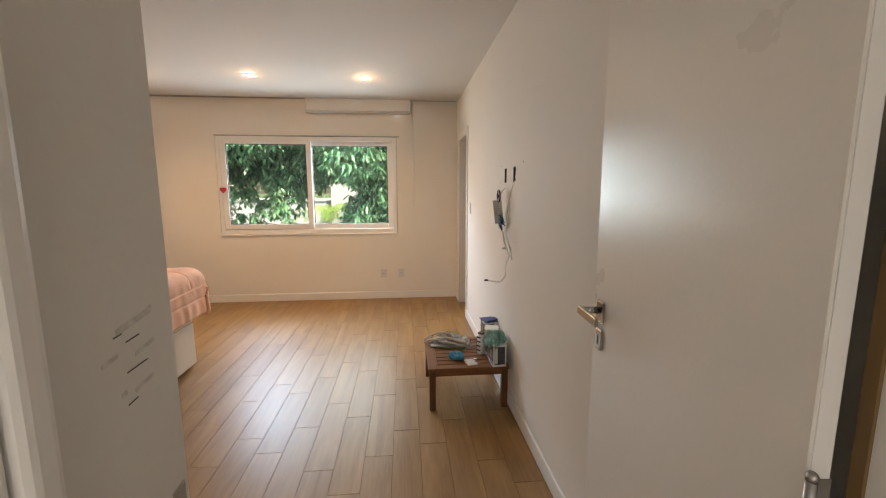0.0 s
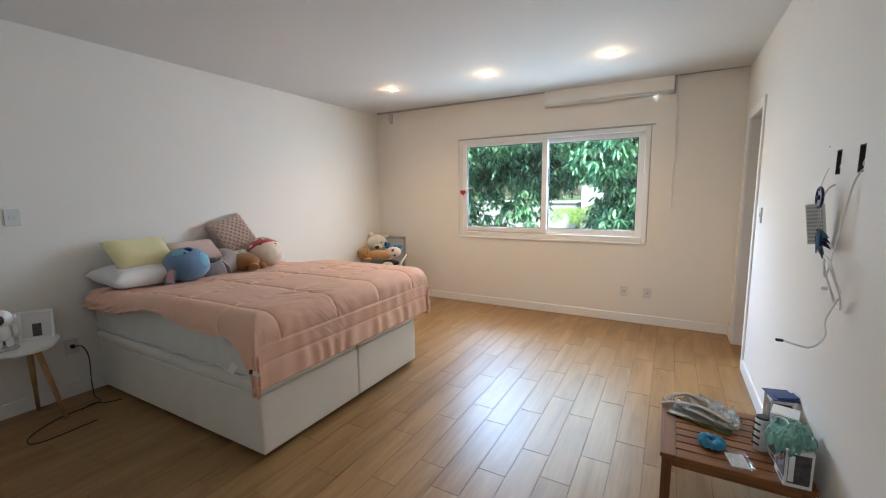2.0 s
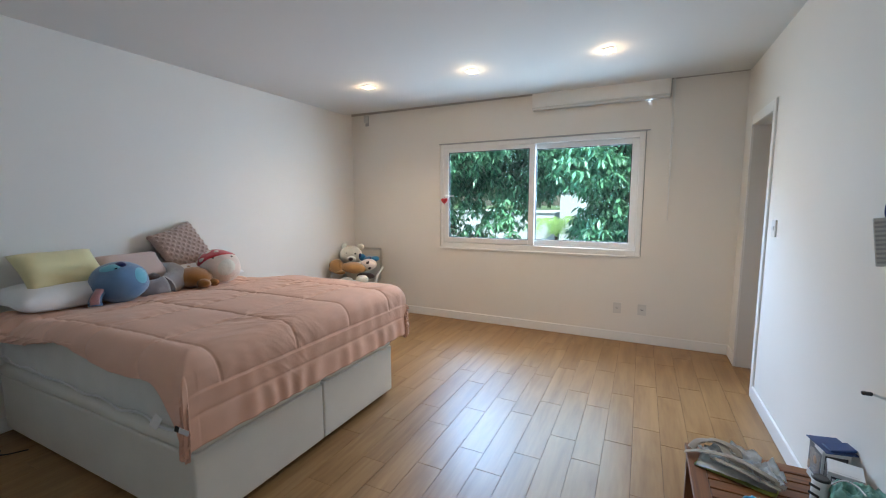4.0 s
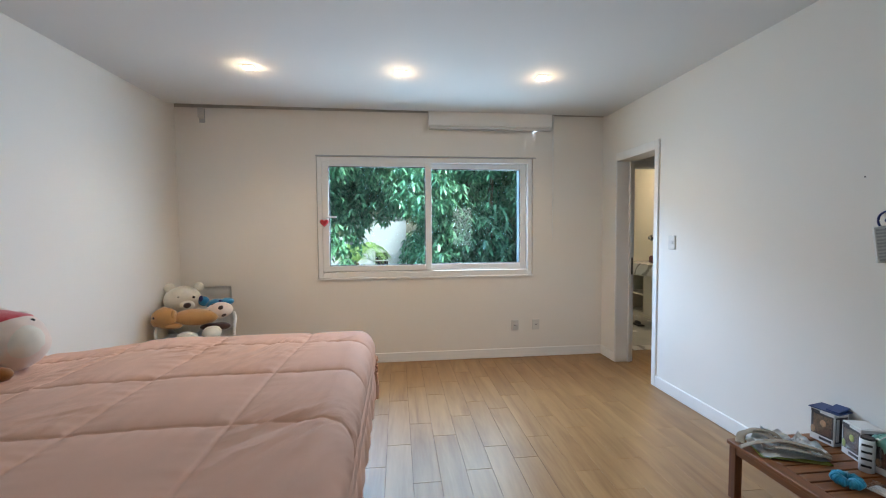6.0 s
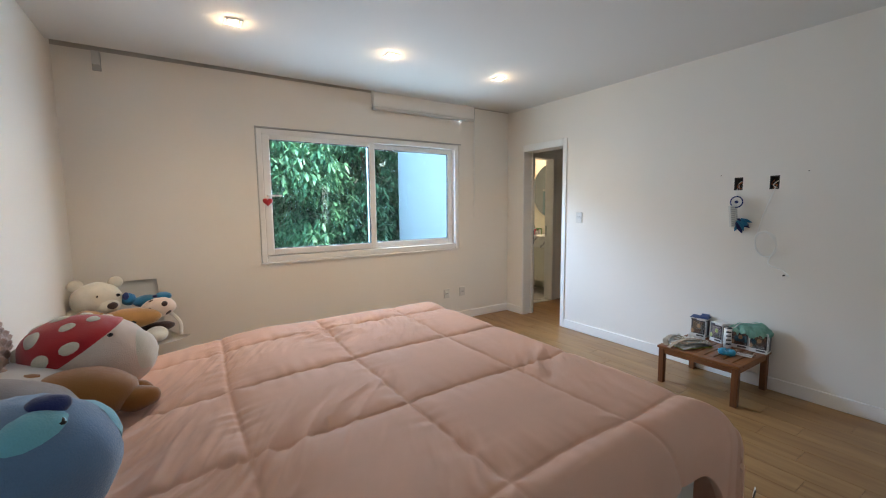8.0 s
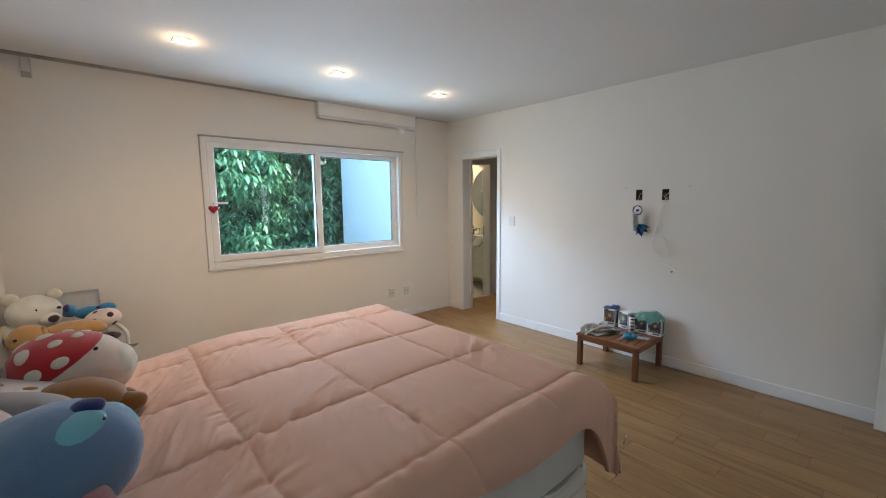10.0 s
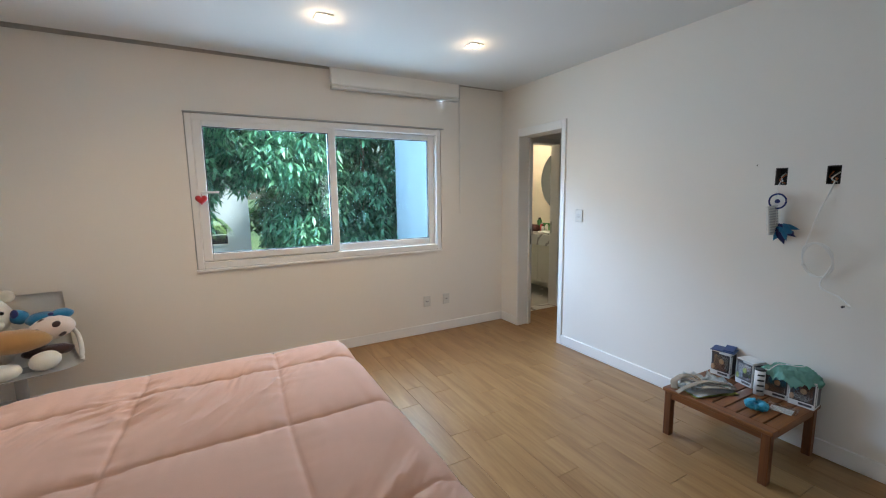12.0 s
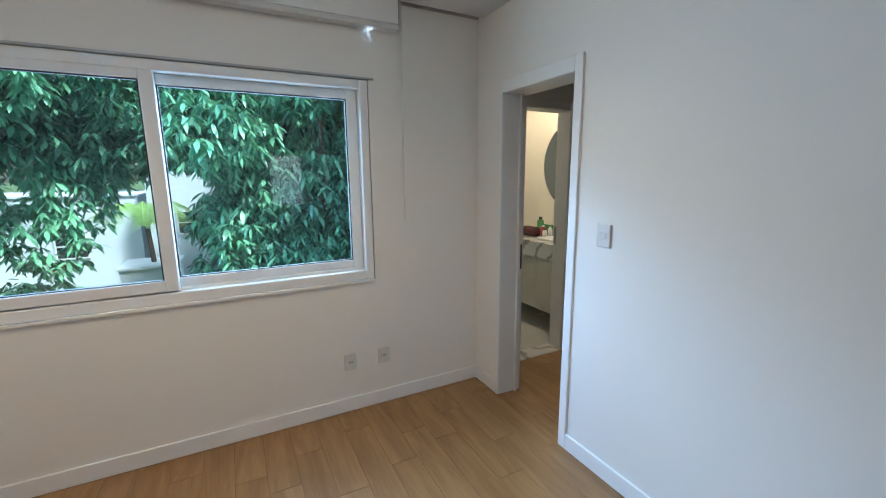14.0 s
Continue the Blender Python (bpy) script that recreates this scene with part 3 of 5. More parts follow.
_b = tube(bmesh.new(), [(0.412, 5.965, 2.8), (0.413, 5.968, 2.2), (0.416, 5.972, 1.7), (0.42, 5.975, 1.295)], 0.0032, 6)
tube(_b, [(0.423, 5.965, 2.8), (0.424, 5.968, 2.2), (0.424, 5.972, 1.7), (0.42, 5.975, 1.295)], 0.0032, 6)
part("cord", _b, WHITEP, blind, "thin white pull cord")
bracket = empty("blind_bracket", (-3.2, N - 0.03, 2.5), "small grey blind bracket on the wall", "bracket")
part("plate", boxm(-0.028, 0.028, 0.022, 0.03, 0, 0.14, 0.003), GREYP, bracket)
part("arm", boxm(-0.024, 0.024, -0.02, 0.022, 0.04, 0.14, 0.004), PALEGREY, bracket)


# ---- recessed ceiling lamps ----
def downlight(x, y):
    e = empty("ceiling_lamp", (x, y, H), "small square white recessed spotlight, lit warm", "ceiling lamp", "row of ceiling spotlights")
    bm = bmesh.new()
    for a in ((-0.055, 0.055, -0.055, -0.042), (-0.055, 0.055, 0.042, 0.055), (-0.055, -0.042, -0.042, 0.042), (0.042, 0.055, -0.042, 0.042)):
        box(bm, *a, -0.008, -0.001, 0.002)
    part("frame", bm, WHITEP, e)
    part("reflector", boxm(-0.042, 0.042, -0.042, 0.042, -0.0035, -0.001), CHROME, e)
    bm = ball(bmesh.new(), (0, 0, -0.004), (0.03, 0.03, 0.014))
    part("bulb", bm, BULB, e, "glowing lamp")


for _x, _y in DOWNLIGHTS:
    downlight(_x, _y)


# ---- sockets and switches ----
def wall_plate(name, at, rz, label, kind, group=""):
    e = empty(name, at, label, kind, group, rz=rz)
    part("plate", boxm(-0.041, 0.041, -0.011, 0, -0.058, 0.058, 0.004, 2), PLATE, e)
    if kind == "socket":
        part("insert", boxm(-0.022, 0.022, -0.0135, -0.011, -0.016, 0.018, 0.002), PALEGREY, e)
        for dx in (-0.009, 0, 0.009):
            part("pin_hole", boxm(dx - 0.0025, dx + 0.0025, -0.0145, -0.0135, -0.004, 0.004), BLACK, e)
    else:
        part("rocker", boxm(-0.021, 0.021, -0.016, -0.011, -0.014, 0.016, 0.002), PALEGREY, e)
    return e


wall_plate("wall_socket", (0.003, N, 0.356), 0, "white wall socket plate above the baseboard", "socket", "sockets under the window")
wall_plate("wall_socket", (0.241, N, 0.358), 0, "white wall socket plate above the baseboard", "socket", "sockets under the window")
wall_plate("light_switch", (E, 4.815, 1.297), -90, "white light switch plate beside the doorway", "switch")
wall_plate("light_switch", (W, 2.0, 1.36), 90, "white light switch plate over the side table", "switch")
wall_plate("wall_socket", (W, 2.21, 0.38), 90, "white wall socket with a black plug beside the bed", "socket")

# ---- bed ----
bed = empty("bed", (0, 0, 0), "white leatherette divan bed with a mattress, unmade side", "bed")
BX0, BX1, BY0, BY1 = W + 0.02, -1.492, 2.36, 3.91
for a, b in ((BY0, 3.157), (3.163, BY1)):
    base = part("base", boxm(BX0, BX1, a, b, 0.035, 0.388, 0.012, 3), LEATHER, bed, smooth=False)
    bm = bmesh.new()
    box(bm, BX0 - 0.001, BX1 + 0.004, a - 0.003 if a == BY0 else a, b + (0.003 if b == BY1 else 0), 0.385, 0.462, 0.03, 5)
    part("padded_edge", bm, LEATHER, base, smooth=True)
    for fx in (BX0 + 0.1, BX1 - 0.1):
        for fy in (a + 0.08, b - 0.08):
            part("foot", cyl(bmesh.new(), (fx, fy, 0), (fx, fy, 0.04), 0.022, 0.026, 12), BLACK, base)


def rounded_slab(x0, x1, y0, y1, z0, z1, nx, ny, radius, swell, rumple, seed):
    """A soft slab: rounded vertical and horizontal edges with slight rumples."""
    bm = boxm(x0, x1, y0, y1, z0, z1)
    bmesh.ops.bevel(bm, geom=list(bm.edges), offset=radius, segments=5, affect="EDGES", profile=0.5)
    bmesh.ops.subdivide_edges(bm, edges=[e for e in bm.edges if e.calc_length() > 0.12], cuts=10, use_grid_fill=True)
    for v in bm.verts:
        n = noise.noise_vector(v.co * 5 + Vector((seed, 0, 0)))
        v.co += n * rumple
    return bm


mattress = part("mattress", rounded_slab(BX0 + 0.005, -1.488, BY0 + 0.005, BY1 - 0.005, 0.464, 0.765, 10, 10, 0.035, 0, 0.008, 3), MATTR, bed, "pale grey mattress cover", smooth=True)
_b = bmesh.new()
_sheet = [(BX0 + 0.03 + k * 0.098, BY0 + 0.0 + 0.004 * math.sin(k * 2.1), 0.515 - 0.035 * (k / 19) + 0.012 * math.sin(k * 1.7)) for k in range(20)]
tube(_b, _sheet, 0.006, 6, 4)
tube(_b, [(BX1 + 0.004, BY0 + 0.02 + k * 0.076, 0.47 + 0.003 * math.sin(k * 1.3)) for k in range(20)], 0.005, 6, 4)
part("sheet_hem", _b, SHEET, mattress)


def comforter_mesh():
    """A quilted cloth lying over the bed: it follows the top and hangs over three edges."""
    x_head, x_edge, y_s, y_n, top = -3.4, -1.42, 2.3, 4.0, 0.79
    nx, ny = 420, 440
    s0, s1 = x_head, x_edge + 0.285
    t0, t1 = y_s - 0.34, y_n + 0.3
    rad = 0.1

    def wrap(d):
        """Distance past an edge to (outward, down)."""
        if d <= -rad:
            return d + 0.0, 0.0
        a = d + rad
        q = rad * math.pi / 2
        if a < q:
            return -rad + rad * math.sin(a / rad), rad * (1 - math.cos(a / rad))
        return 0.0, rad + (a - q)

    def seam(u, period, phase):
        f = (u - phase) / period
        return abs(f - round(f)) * period

    verts = []
    for i in range(nx + 1):
        s = s0 + (s1 - s0) * i / nx
        drop_s = 0.135 + 0.02 * math.sin(s * 3.1) - 0.012 * math.sin(7 * s)
        drop_s += 0.26 * max(0.0, min(1.0, (s - (x_edge - 0.24)) / 0.24)) ** 2
        drop_s = min(drop_s, 0.37)
        for j in range(ny + 1):
            t = t0 + (t1 - t0) * j / ny
            lo, hi = y_s - drop_s + 0.075, t1
            tt = t if t > y_s - 0.02 else y_s - 0.02 - (y_s - 0.02 - t) * (y_s - 0.02 - lo) / (y_s - 0.02 - t0)
            ox, dx = wrap(s - x_edge)
            oy0, dy0 = wrap(y_s - tt)
            oy1, dy1 = wrap(tt - y_n)
            x = x_edge + ox if s > x_edge - rad else s
            if tt < y_s + rad:
                y = y_s - oy0
            elif tt > y_n - rad:
                y = y_n + oy1
            else:
                y = tt
            dy = max(dy0, dy1)
            if s > x_edge and tt < y_s:
                k, th = min(dx, dy0), math.atan2(y_s - tt, s - x_edge)
                x += 0.1 * k * math.cos(th)
                y -= 0.1 * k * math.sin(th)
            z = top - max(dx, dy) - 0.04 * min(dx, dy)
            wob = 0.05 * math.sin(1.9 * s + 0.7) + 0.03 * math.sin(5.1 * s + 2 * t)
            wob2 = 0.05 * math.sin(2.1 * t + 1.0) + 0.02 * math.sin(6 * t)
            d1 = seam(s + wob2 * 0.4, 0.437, -1.755 + 0.012 * math.sin(4 * tt))
            d2 = seam(tt + 0.03 * math.sin(2.2 * s + 0.4) + 0.012 * math.sin(7 * s), 0.437, 3.32)
            d = min(d1, d2)
            if s > x_edge + 0.09:
                d = abs(s - (x_edge + 0.17))
            elif tt < y_s - 0.02:
                d = min(d1, 0.2)
            puff = 0.0095 * (1 - math.exp(-(d / 0.034))) - 0.0035 * math.exp(-(d / 0.0055) ** 2)
            p = Vector((s, tt, 0))
            bend = 0.12 * noise.noise(p * 2.1 + Vector((7, 3, 1)))
            u, w = 0.5 * (s + 2.4) + 0.87 * (t - 3) + bend, 0.5 * (t - 3) - 0.87 * (s + 2.4) + bend
            crease = (0.35 - abs(noise.fractal(Vector((u * 2.0, w * 9, 1.7)), 0.9, 2.0, 4))) * max(0.0, 0.25 + 1.5 * noise.noise(p * 2.3))
            crease2 = noise.noise(Vector((s * 9 + 5, t * 3.5 + 2, 4)))
            amp = 0.013 + 0.034 * max(0, -(s + 2.3)) * (0.6 + 0.4 * math.sin(3 * t))
            amp += 0.018 * math.exp(-d / 0.06)
            amp *= 1 - 0.6 * max(0.0, min(1.0, (s + 1.95) / 0.4))
            side = min(1.0, (dx + dy) / 0.1)
            hem = max(0.0, min(1.0, (s - x_edge - 0.17) / 0.04))
            gather = ((0.0012 + 0.003 * hem) * math.sin(tt * 52 + 5 * noise.noise(p * 3)) + 0.004 * noise.noise(Vector((tt * 9, s * 4, 3)))) * min(1, dx / 0.08) + 0.002 * math.sin(s * 38 + 4 * noise.noise(p * 3)) * min(1, dy / 0.08)
            if s > x_edge - 0.05 and tt < y_s + 0.05:
                gather *= 0.15
            rough = 1 + 1.6 * max(0.0, min(1.0, (-2.0 - s) / 0.6)) + 0.8 * max(0.0, min(1.0, (tt - 3.4) / 0.4))
            pucker = 0.0032 * math.exp(-d1 / 0.055) * noise.noise(Vector((tt * 30, s * 6, 2.5))) + 0.0032 * math.exp(-d2 / 0.055) * noise.noise(Vector((s * 30, tt * 6, 6.5)))
            if tt > y_n - 0.03:
                gather *= 0.35
            out = puff + amp * crease + 0.0012 * crease2 + pucker * rough * (1 - side)
            v = Vector((x, y, z))
            v.z += out * (1 - side)
            if dx > 0:
                v.x += (out * 0.8 + gather) * min(1, dx / 0.06)
            if dy0 > 0:
                v.y -= (out * 0.8 + gather) * min(1, dy0 / 0.06)
            if dy1 > 0:
                v.y += (out * 0.8 + gather) * min(1, dy1 / 0.06)
            k = max(0.0, min(1.0, (s + 3.0) / 0.6))
            v.z += 0.06 * k * k * (3 - 2 * k) * (1 - side) + 0.06 * k * side * max(0.0, 1 - (dx + dy) / 0.35) - 0.03 * max(0, -2.95 - s)
            verts.append(v)
    faces = []
    for i in range(nx):
        for j in range(ny):
            a = i * (ny + 1) + j
            faces.append((a, a + ny + 1, a + ny + 2, a + 1))
    me = bpy.data.meshes.new("comforter")
    me.from_pydata([tuple(v) for v in verts], [], faces)
    for p in me.polygons:
        p.use_smooth = True
    me.materials.append(PINK)
    return me


comforter = new("comforter", comforter_mesh())
_sol = comforter.modifiers.new("thickness", "SOLIDIFY")
_sol.thickness, _sol.offset = 0.02, -1
tagged(comforter, "dusty pink quilted comforter spread over the bed", "comforter")
part("care_label", boxm(-0.022, 0.022, -0.001, 0.001, -0.03, 0.03), SHEET, comforter, "white care label").matrix_world = pose(-1.63, 2.3, 0.545, -10, 30, 8)
_o = part("care_label", boxm(-0.03, 0.03, -0.001, 0.001, -0.013, 0.013), SHEET, comforter, "white care label with a black end")
_o.matrix_world = pose(-1.385, 2.262, 0.585, 10, 20, 20)
part("label_end", boxm(-0.03, -0.012, -0.0016, 0.0016, -0.0134, 0.0134), BLACK, _o).matrix_parent_inverse = Matrix()


def pillow_bm(w, h, t, m, mi=0, pinch=1.0, knots=0, n=22):
    """A stuffed cushion: flat seam at the edge, swollen middle, corners drawn in."""
    bm = bmesh.new()
    grid = {}
    for sgn in (1, -1):
        for i in range(n + 1):
            for j in range(n + 1):
                u, v = 2 * i / n - 1, 2 * j / n - 1
                edge = i in (0, n) or j in (0, n)
                if edge and sgn == -1:
                    grid[sgn, i, j] = grid[1, i, j]
                    continue
                k = (1 - u ** 4) * (1 - v ** 4)
                x = u * w / 2 * (1 - 0.07 * pinch * (1 - v * v) * abs(u))
                y = v * h / 2 * (1 - 0.07 * pinch * (1 - u * u) * abs(v))
                z = sgn * t / 2 * max(0, k) ** 0.45
                z += 0.006 * noise.noise(Vector((x * 9, y * 9, sgn * 3 + w * 7))) * (0 if edge else 1)
                if knots and not edge:
                    z += sgn * 0.014 * max(0, math.sin(u * math.pi * knots) * math.sin(v * math.pi * knots))
                grid[sgn, i, j] = bm.verts.new(m @ Vector((x, y, z)))
        for i in range(n):
            for j in range(n):
                q = [grid[sgn, i, j], grid[sgn, i + 1, j], grid[sgn, i + 1, j + 1], grid[sgn, i, j + 1]]
                f = bm.faces.new(q if sgn == 1 else q[::-1])
                f.smooth, f.material_index = True, mi
    return bm


def cushion(name, w, h, t, m, material, label, category, knots=0, n=22):
    return tagged(part(name, pillow_bm(w, h, t, m, knots=knots, n=n), material), label, category)


cushion("pillow", 0.42, 0.64, 0.16, pose(-3.235, 2.66, 0.885, 0, 4, 3), SHEET, "white bed pillow lying on the mattress by the wall", "pillow")
cushion("pillow", 0.42, 0.64, 0.17, pose(-3.225, 3.52, 0.885, 0, 6, -4), SHEET, "white bed pillow lying on the mattress by the wall", "pillow")
cushion("cushion", 0.32, 0.46, 0.13, pose(-3.27, 2.66, 1.03, 0, 46, 6), YELLOW, "pale yellow cushion resting on the white pillow", "cushion")
cushion("cushion", 0.28, 0.44, 0.12, pose(-3.28, 3.08, 0.985, 0, 40, -3), BLUSH, "blush coloured cushion leaning on the wall", "cushion")
cushion("cushion", 0.4, 0.4, 0.13, pose(-3.33, 3.5, 1.09, 0, 64, 0) @ pose(0, 0, 0, 0, 0, 18), TAUPE, "taupe bobble-knit cushion leaning on the wall", "cushion", knots=7, n=56)


# ---- soft toys on the bed ----
def toy(name, bm, mats, label, at, rz=0.0, rx=0.0, ry=0.0):
    bm.normal_update()
    for v in bm.verts:
        v.co += v.normal * (0.006 * noise.noise(v.co * 14 + Vector(at)) + 0.0025 * noise.noise(v.co * 45))
    o = part(name, bm, mats)
    o.matrix_world = pose(*at, rx, ry, rz)
    return tagged(o, label, "soft toy")


def patch(bm, c, r, direction, size, mi, lift=0.004, n=14):
    """A sewn-on oval lying on an ellipsoid of centre c and radii r, round a direction."""
    d = Vector(direction).normalized()
    a = d.orthogonal().normalized()
    b = d.cross(a)
    sx, sy = size
    mid = None
    rings = []
    for k in (0.0, 0.34, 0.67, 1.0):
        ring = []
        for j in range(n):
            t = 2 * math.pi * j / n
            w = (d + a * (k * sx * math.cos(t)) + b * (k * sy * math.sin(t))).normalized()
            s = 1 / math.sqrt((w.x / r[0]) ** 2 + (w.y / r[1]) ** 2 + (w.z / r[2]) ** 2)
            ring.append(Vector(c) + w * (s + lift * (1.5 if k < 1 else 0.2)))
        rings.append(ring)
    mid = bm.verts.new(rings[0][0])
    last = None
    for ring in rings[1:]:
        vs = [bm.verts.new(p) for p in ring]
        for j in range(n):
            q = (mid, vs[j], vs[(j + 1) % n]) if last is None else (last[j], vs[j], vs[(j + 1) % n], last[(j + 1) % n])
            f = bm.faces.new(q)
            f.material_index, f.smooth = mi, True
        last = vs
    return bm


# mushroom-capped plush: axis along x, cap to the wall side
_r = (0.168, 0.138, 0.114)
_b = ball(bmesh.new(), (0, 0, 0), _r, 0, 40, 24)
bmesh.ops.bisect_plane(_b, geom=_b.verts[:] + _b.edges[:] + _b.faces[:], plane_co=(-0.045, 0, 0), plane_no=(1, 0, -0.9))
for f in _b.faces:
    c = f.calc_center_median()
    if c.x < -0.045 + 0.9 * c.z:
        f.material_index = 1
for v in _b.verts:
    if v.co.x < -0.046 + 0.9 * v.co.z:
        v.co *= 1.035
for k in range(26):
    a, h = k * 2.4, 0.15 - 1.12 * k / 25
    rr = math.sqrt(max(0, 1 - h * h))
    d = Vector((h * 1.0, rr * math.cos(a), rr * math.sin(a)))
    if d.x * _r[0] < -0.065 + 0.9 * d.z * _r[2]:
        patch(_b, (0, 0, 0), tuple(q * 1.035 for q in _r), d, (0.17, 0.13), 2, 0.004, 12)
patch(_b, (0, 0, 0), _r, (0.3, -0.62, 0.62), (0.06, 0.045), 3)
patch(_b, (0, 0, 0), _r, (0.62, 0.25, 0.75), (0.06, 0.045), 3)
patch(_b, (0, 0, 0), _r, (1, -0.25, 0.35), (0.5, 0.36), 2, 0.004)
toy("mushroom_plush", _b, [P_CREAM, P_RED, P_WHITE, EYE], "cream plush toy with a white-dotted red cap", (-3.03, 3.62, 0.94), -4, 0, 15).scale = (1.1, 1.12, 1.15)

# brown plush lying in front of it
_b = ball(bmesh.new(), (0, 0, 0), (0.13, 0.1, 0.075), 0)
ball(_b, (0.125, -0.035, -0.03), (0.055, 0.035, 0.032), 0)
ball(_b, (0.12, 0.05, -0.035), (0.05, 0.03, 0.03), 0)
ball(_b, (-0.1, 0.04, 0.03), (0.06, 0.06, 0.05), 0)
toy("brown_plush", _b, [P_BROWN], "small brown plush toy lying on the comforter", (-3.04, 3.4, 0.875), 8).scale = (1.12, 1.12, 1.12)

# blue plush
_r = (0.156, 0.146, 0.128)
_b = ball(bmesh.new(), (0, 0, 0), _r, 0, 32, 20)
patch(_b, (0, 0, 0), _r, (0.35, -0.55, 0.75), (0.42, 0.24), 1)
patch(_b, (0, 0, 0), _r, (0.85, 0.35, 0.3), (0.42, 0.34), 1)
patch(_b, (0, 0, 0), _r, (0.62, -0.5, 0.78), (0.09, 0.07), 2, 0.003)
ball(_b, (0.06, -0.02, 0.112), (0.034, 0.026, 0.022), 3)
patch(_b, (0, 0, 0), _r, (-0.5, -0.75, -0.1), (0.16, 0.1), 3)
for pts in ([(-0.09, -0.11, 0.0), (-0.15, -0.17, -0.02), (-0.19, -0.25, -0.06)], [(0.03, -0.13, -0.03), (0.05, -0.165, -0.07), (0.055, -0.17, -0.11)]):
    tube(_b, pts, 0.034, 10, 5, 0, 0.42)
    tube(_b, [Vector(p) + Vector((0.014, -0.008, 0.012)) for p in pts], 0.024, 8, 5, 4, 0.4)
toy("blue_plush", _b, [P_BLUE, P_LBLUE, EYE, P_NAVY, P_PINK], "round blue plush toy with pale blue patches on the bed", (-3.06, 2.885, 0.93), 6).scale = (1.13, 1.13, 1.13)

# grey ring-shaped plush
_b = bmesh.new()
_ring = [(0.13 * math.cos(a), 0.13 * math.sin(a), 0.02 * math.sin(a)) for a in [2 * math.pi * k / 12 for k in range(13)]]
tube(_b, _ring, 0.078, 14, 4)
ball(_b, (0.04, -0.05, 0.05), (0.06, 0.05, 0.03), 1)
toy("grey_plush", _b, [P_GREY, P_DARK], "grey ring-shaped plush pillow on the bed", (-3.19, 3.2, 0.875), 0, 8, 14)

# ---- corner chair with soft toys ----
chair = empty("swivel_chair", (-3.11, 5.58, 0), "white moulded swivel chair heaped with soft toys", "chair", rz=16)


def shell_mesh():
    bm = bmesh.new()
    n, m = 24, 16
    rows = []
    for i in range(n + 1):
        s = i / n
        row = []
        for j in range(m + 1):
            u = 2 * j / m - 1
            if s < 0.55:
                q = s / 0.55
                y, z = -0.31 + 0.5 * q, 0.44 - 0.02 * math.sin(q * math.pi) + (0.03 * (1 - q) ** 2)
                wx = 0.31 - 0.035 * q
                lift = 0.03 * abs(u) ** 6
            else:
                q = (s - 0.55) / 0.45
                y, z = 0.19 + 0.1 * math.sin(q * 1.5) , 0.44 + 0.43 * q ** 1.15
                wx = 0.275 - 0.02 * q
                lift = 0
            y -= 0.05 * abs(u) ** 3 * (1 if s > 0.55 else 0)
            row.append(bm.verts.new((u * wx, y, z + lift)))
        rows.append(row)
    for a, b in zip(rows, rows[1:]):
        for j in range(m):
            bm.faces.new((a[j], a[j + 1], b[j + 1], b[j])).smooth = True
    bmesh.ops.solidify(bm, geom=bm.faces[:], thickness=0.02)
    return bm


part("shell", shell_mesh(), WHITEP, chair)
for sx in (-1, 1):
    part("armrest", tube(bmesh.new(), [(sx * 0.3, -0.12, 0.46), (sx * 0.305, -0.1, 0.55), (sx * 0.3, 0.05, 0.59), (sx * 0.275, 0.22, 0.61)], 0.014, 8, 6), WHITEP, chair)
part("column", cyl(bmesh.new(), (0, -0.02, 0.1), (0, -0.02, 0.43), 0.03), GREYP, chair)
part("seat_plate", boxm(-0.11, 0.11, -0.12, 0.1, 0.405, 0.428, 0.006), GREYP, chair)
for k in range(5):
    a = 2 * math.pi * k / 5 + 0.35
    tip = (0.29 * math.cos(a), -0.02 + 0.25 * math.sin(a))
    leg = part("base_arm", tube(bmesh.new(), [(0, -0.02, 0.12), (tip[0] * 0.5, (tip[1] - 0.02) * 0.5, 0.105), (tip[0], tip[1], 0.075)], 0.02, 8, 5), GREYP, chair)
    bm = cyl(bmesh.new(), (tip[0] - 0.012, tip[1], 0.028), (tip[0] + 0.012, tip[1], 0.028), 0.028, n=14)
    cyl(bm, (tip[0], tip[1], 0.03), (tip[0], tip[1], 0.08), 0.008, n=8)
    part("caster", bm, BLACK, leg, "black caster")


def bear():
    bm = ball(bmesh.new(), (0, 0, 0.14), (0.14, 0.12, 0.16), 0)
    ball(bm, (-0.02, -0.06, 0.345), (0.155, 0.13, 0.128), 0, 24, 16)
    ball(bm, (0.03, -0.175, 0.305), (0.066, 0.05, 0.046), 0)
    ball(bm, (0.04, -0.222, 0.315), (0.034, 0.02, 0.025), 1)
    for sx in (-0.13, 0.1):
        ball(bm, (sx, -0.02, 0.455), (0.048, 0.026, 0.045), 0)
    for sx, sz in ((-0.035, 0.385), (0.085, 0.38)):
        ball(bm, (sx, -0.172, sz), 0.011, 2, 10, 8)
    ball(bm, (-0.17, -0.05, 0.22), (0.06, 0.09, 0.07), 0)
    ball(bm, (0.16, -0.08, 0.18), (0.06, 0.1, 0.06), 0)
    return bm


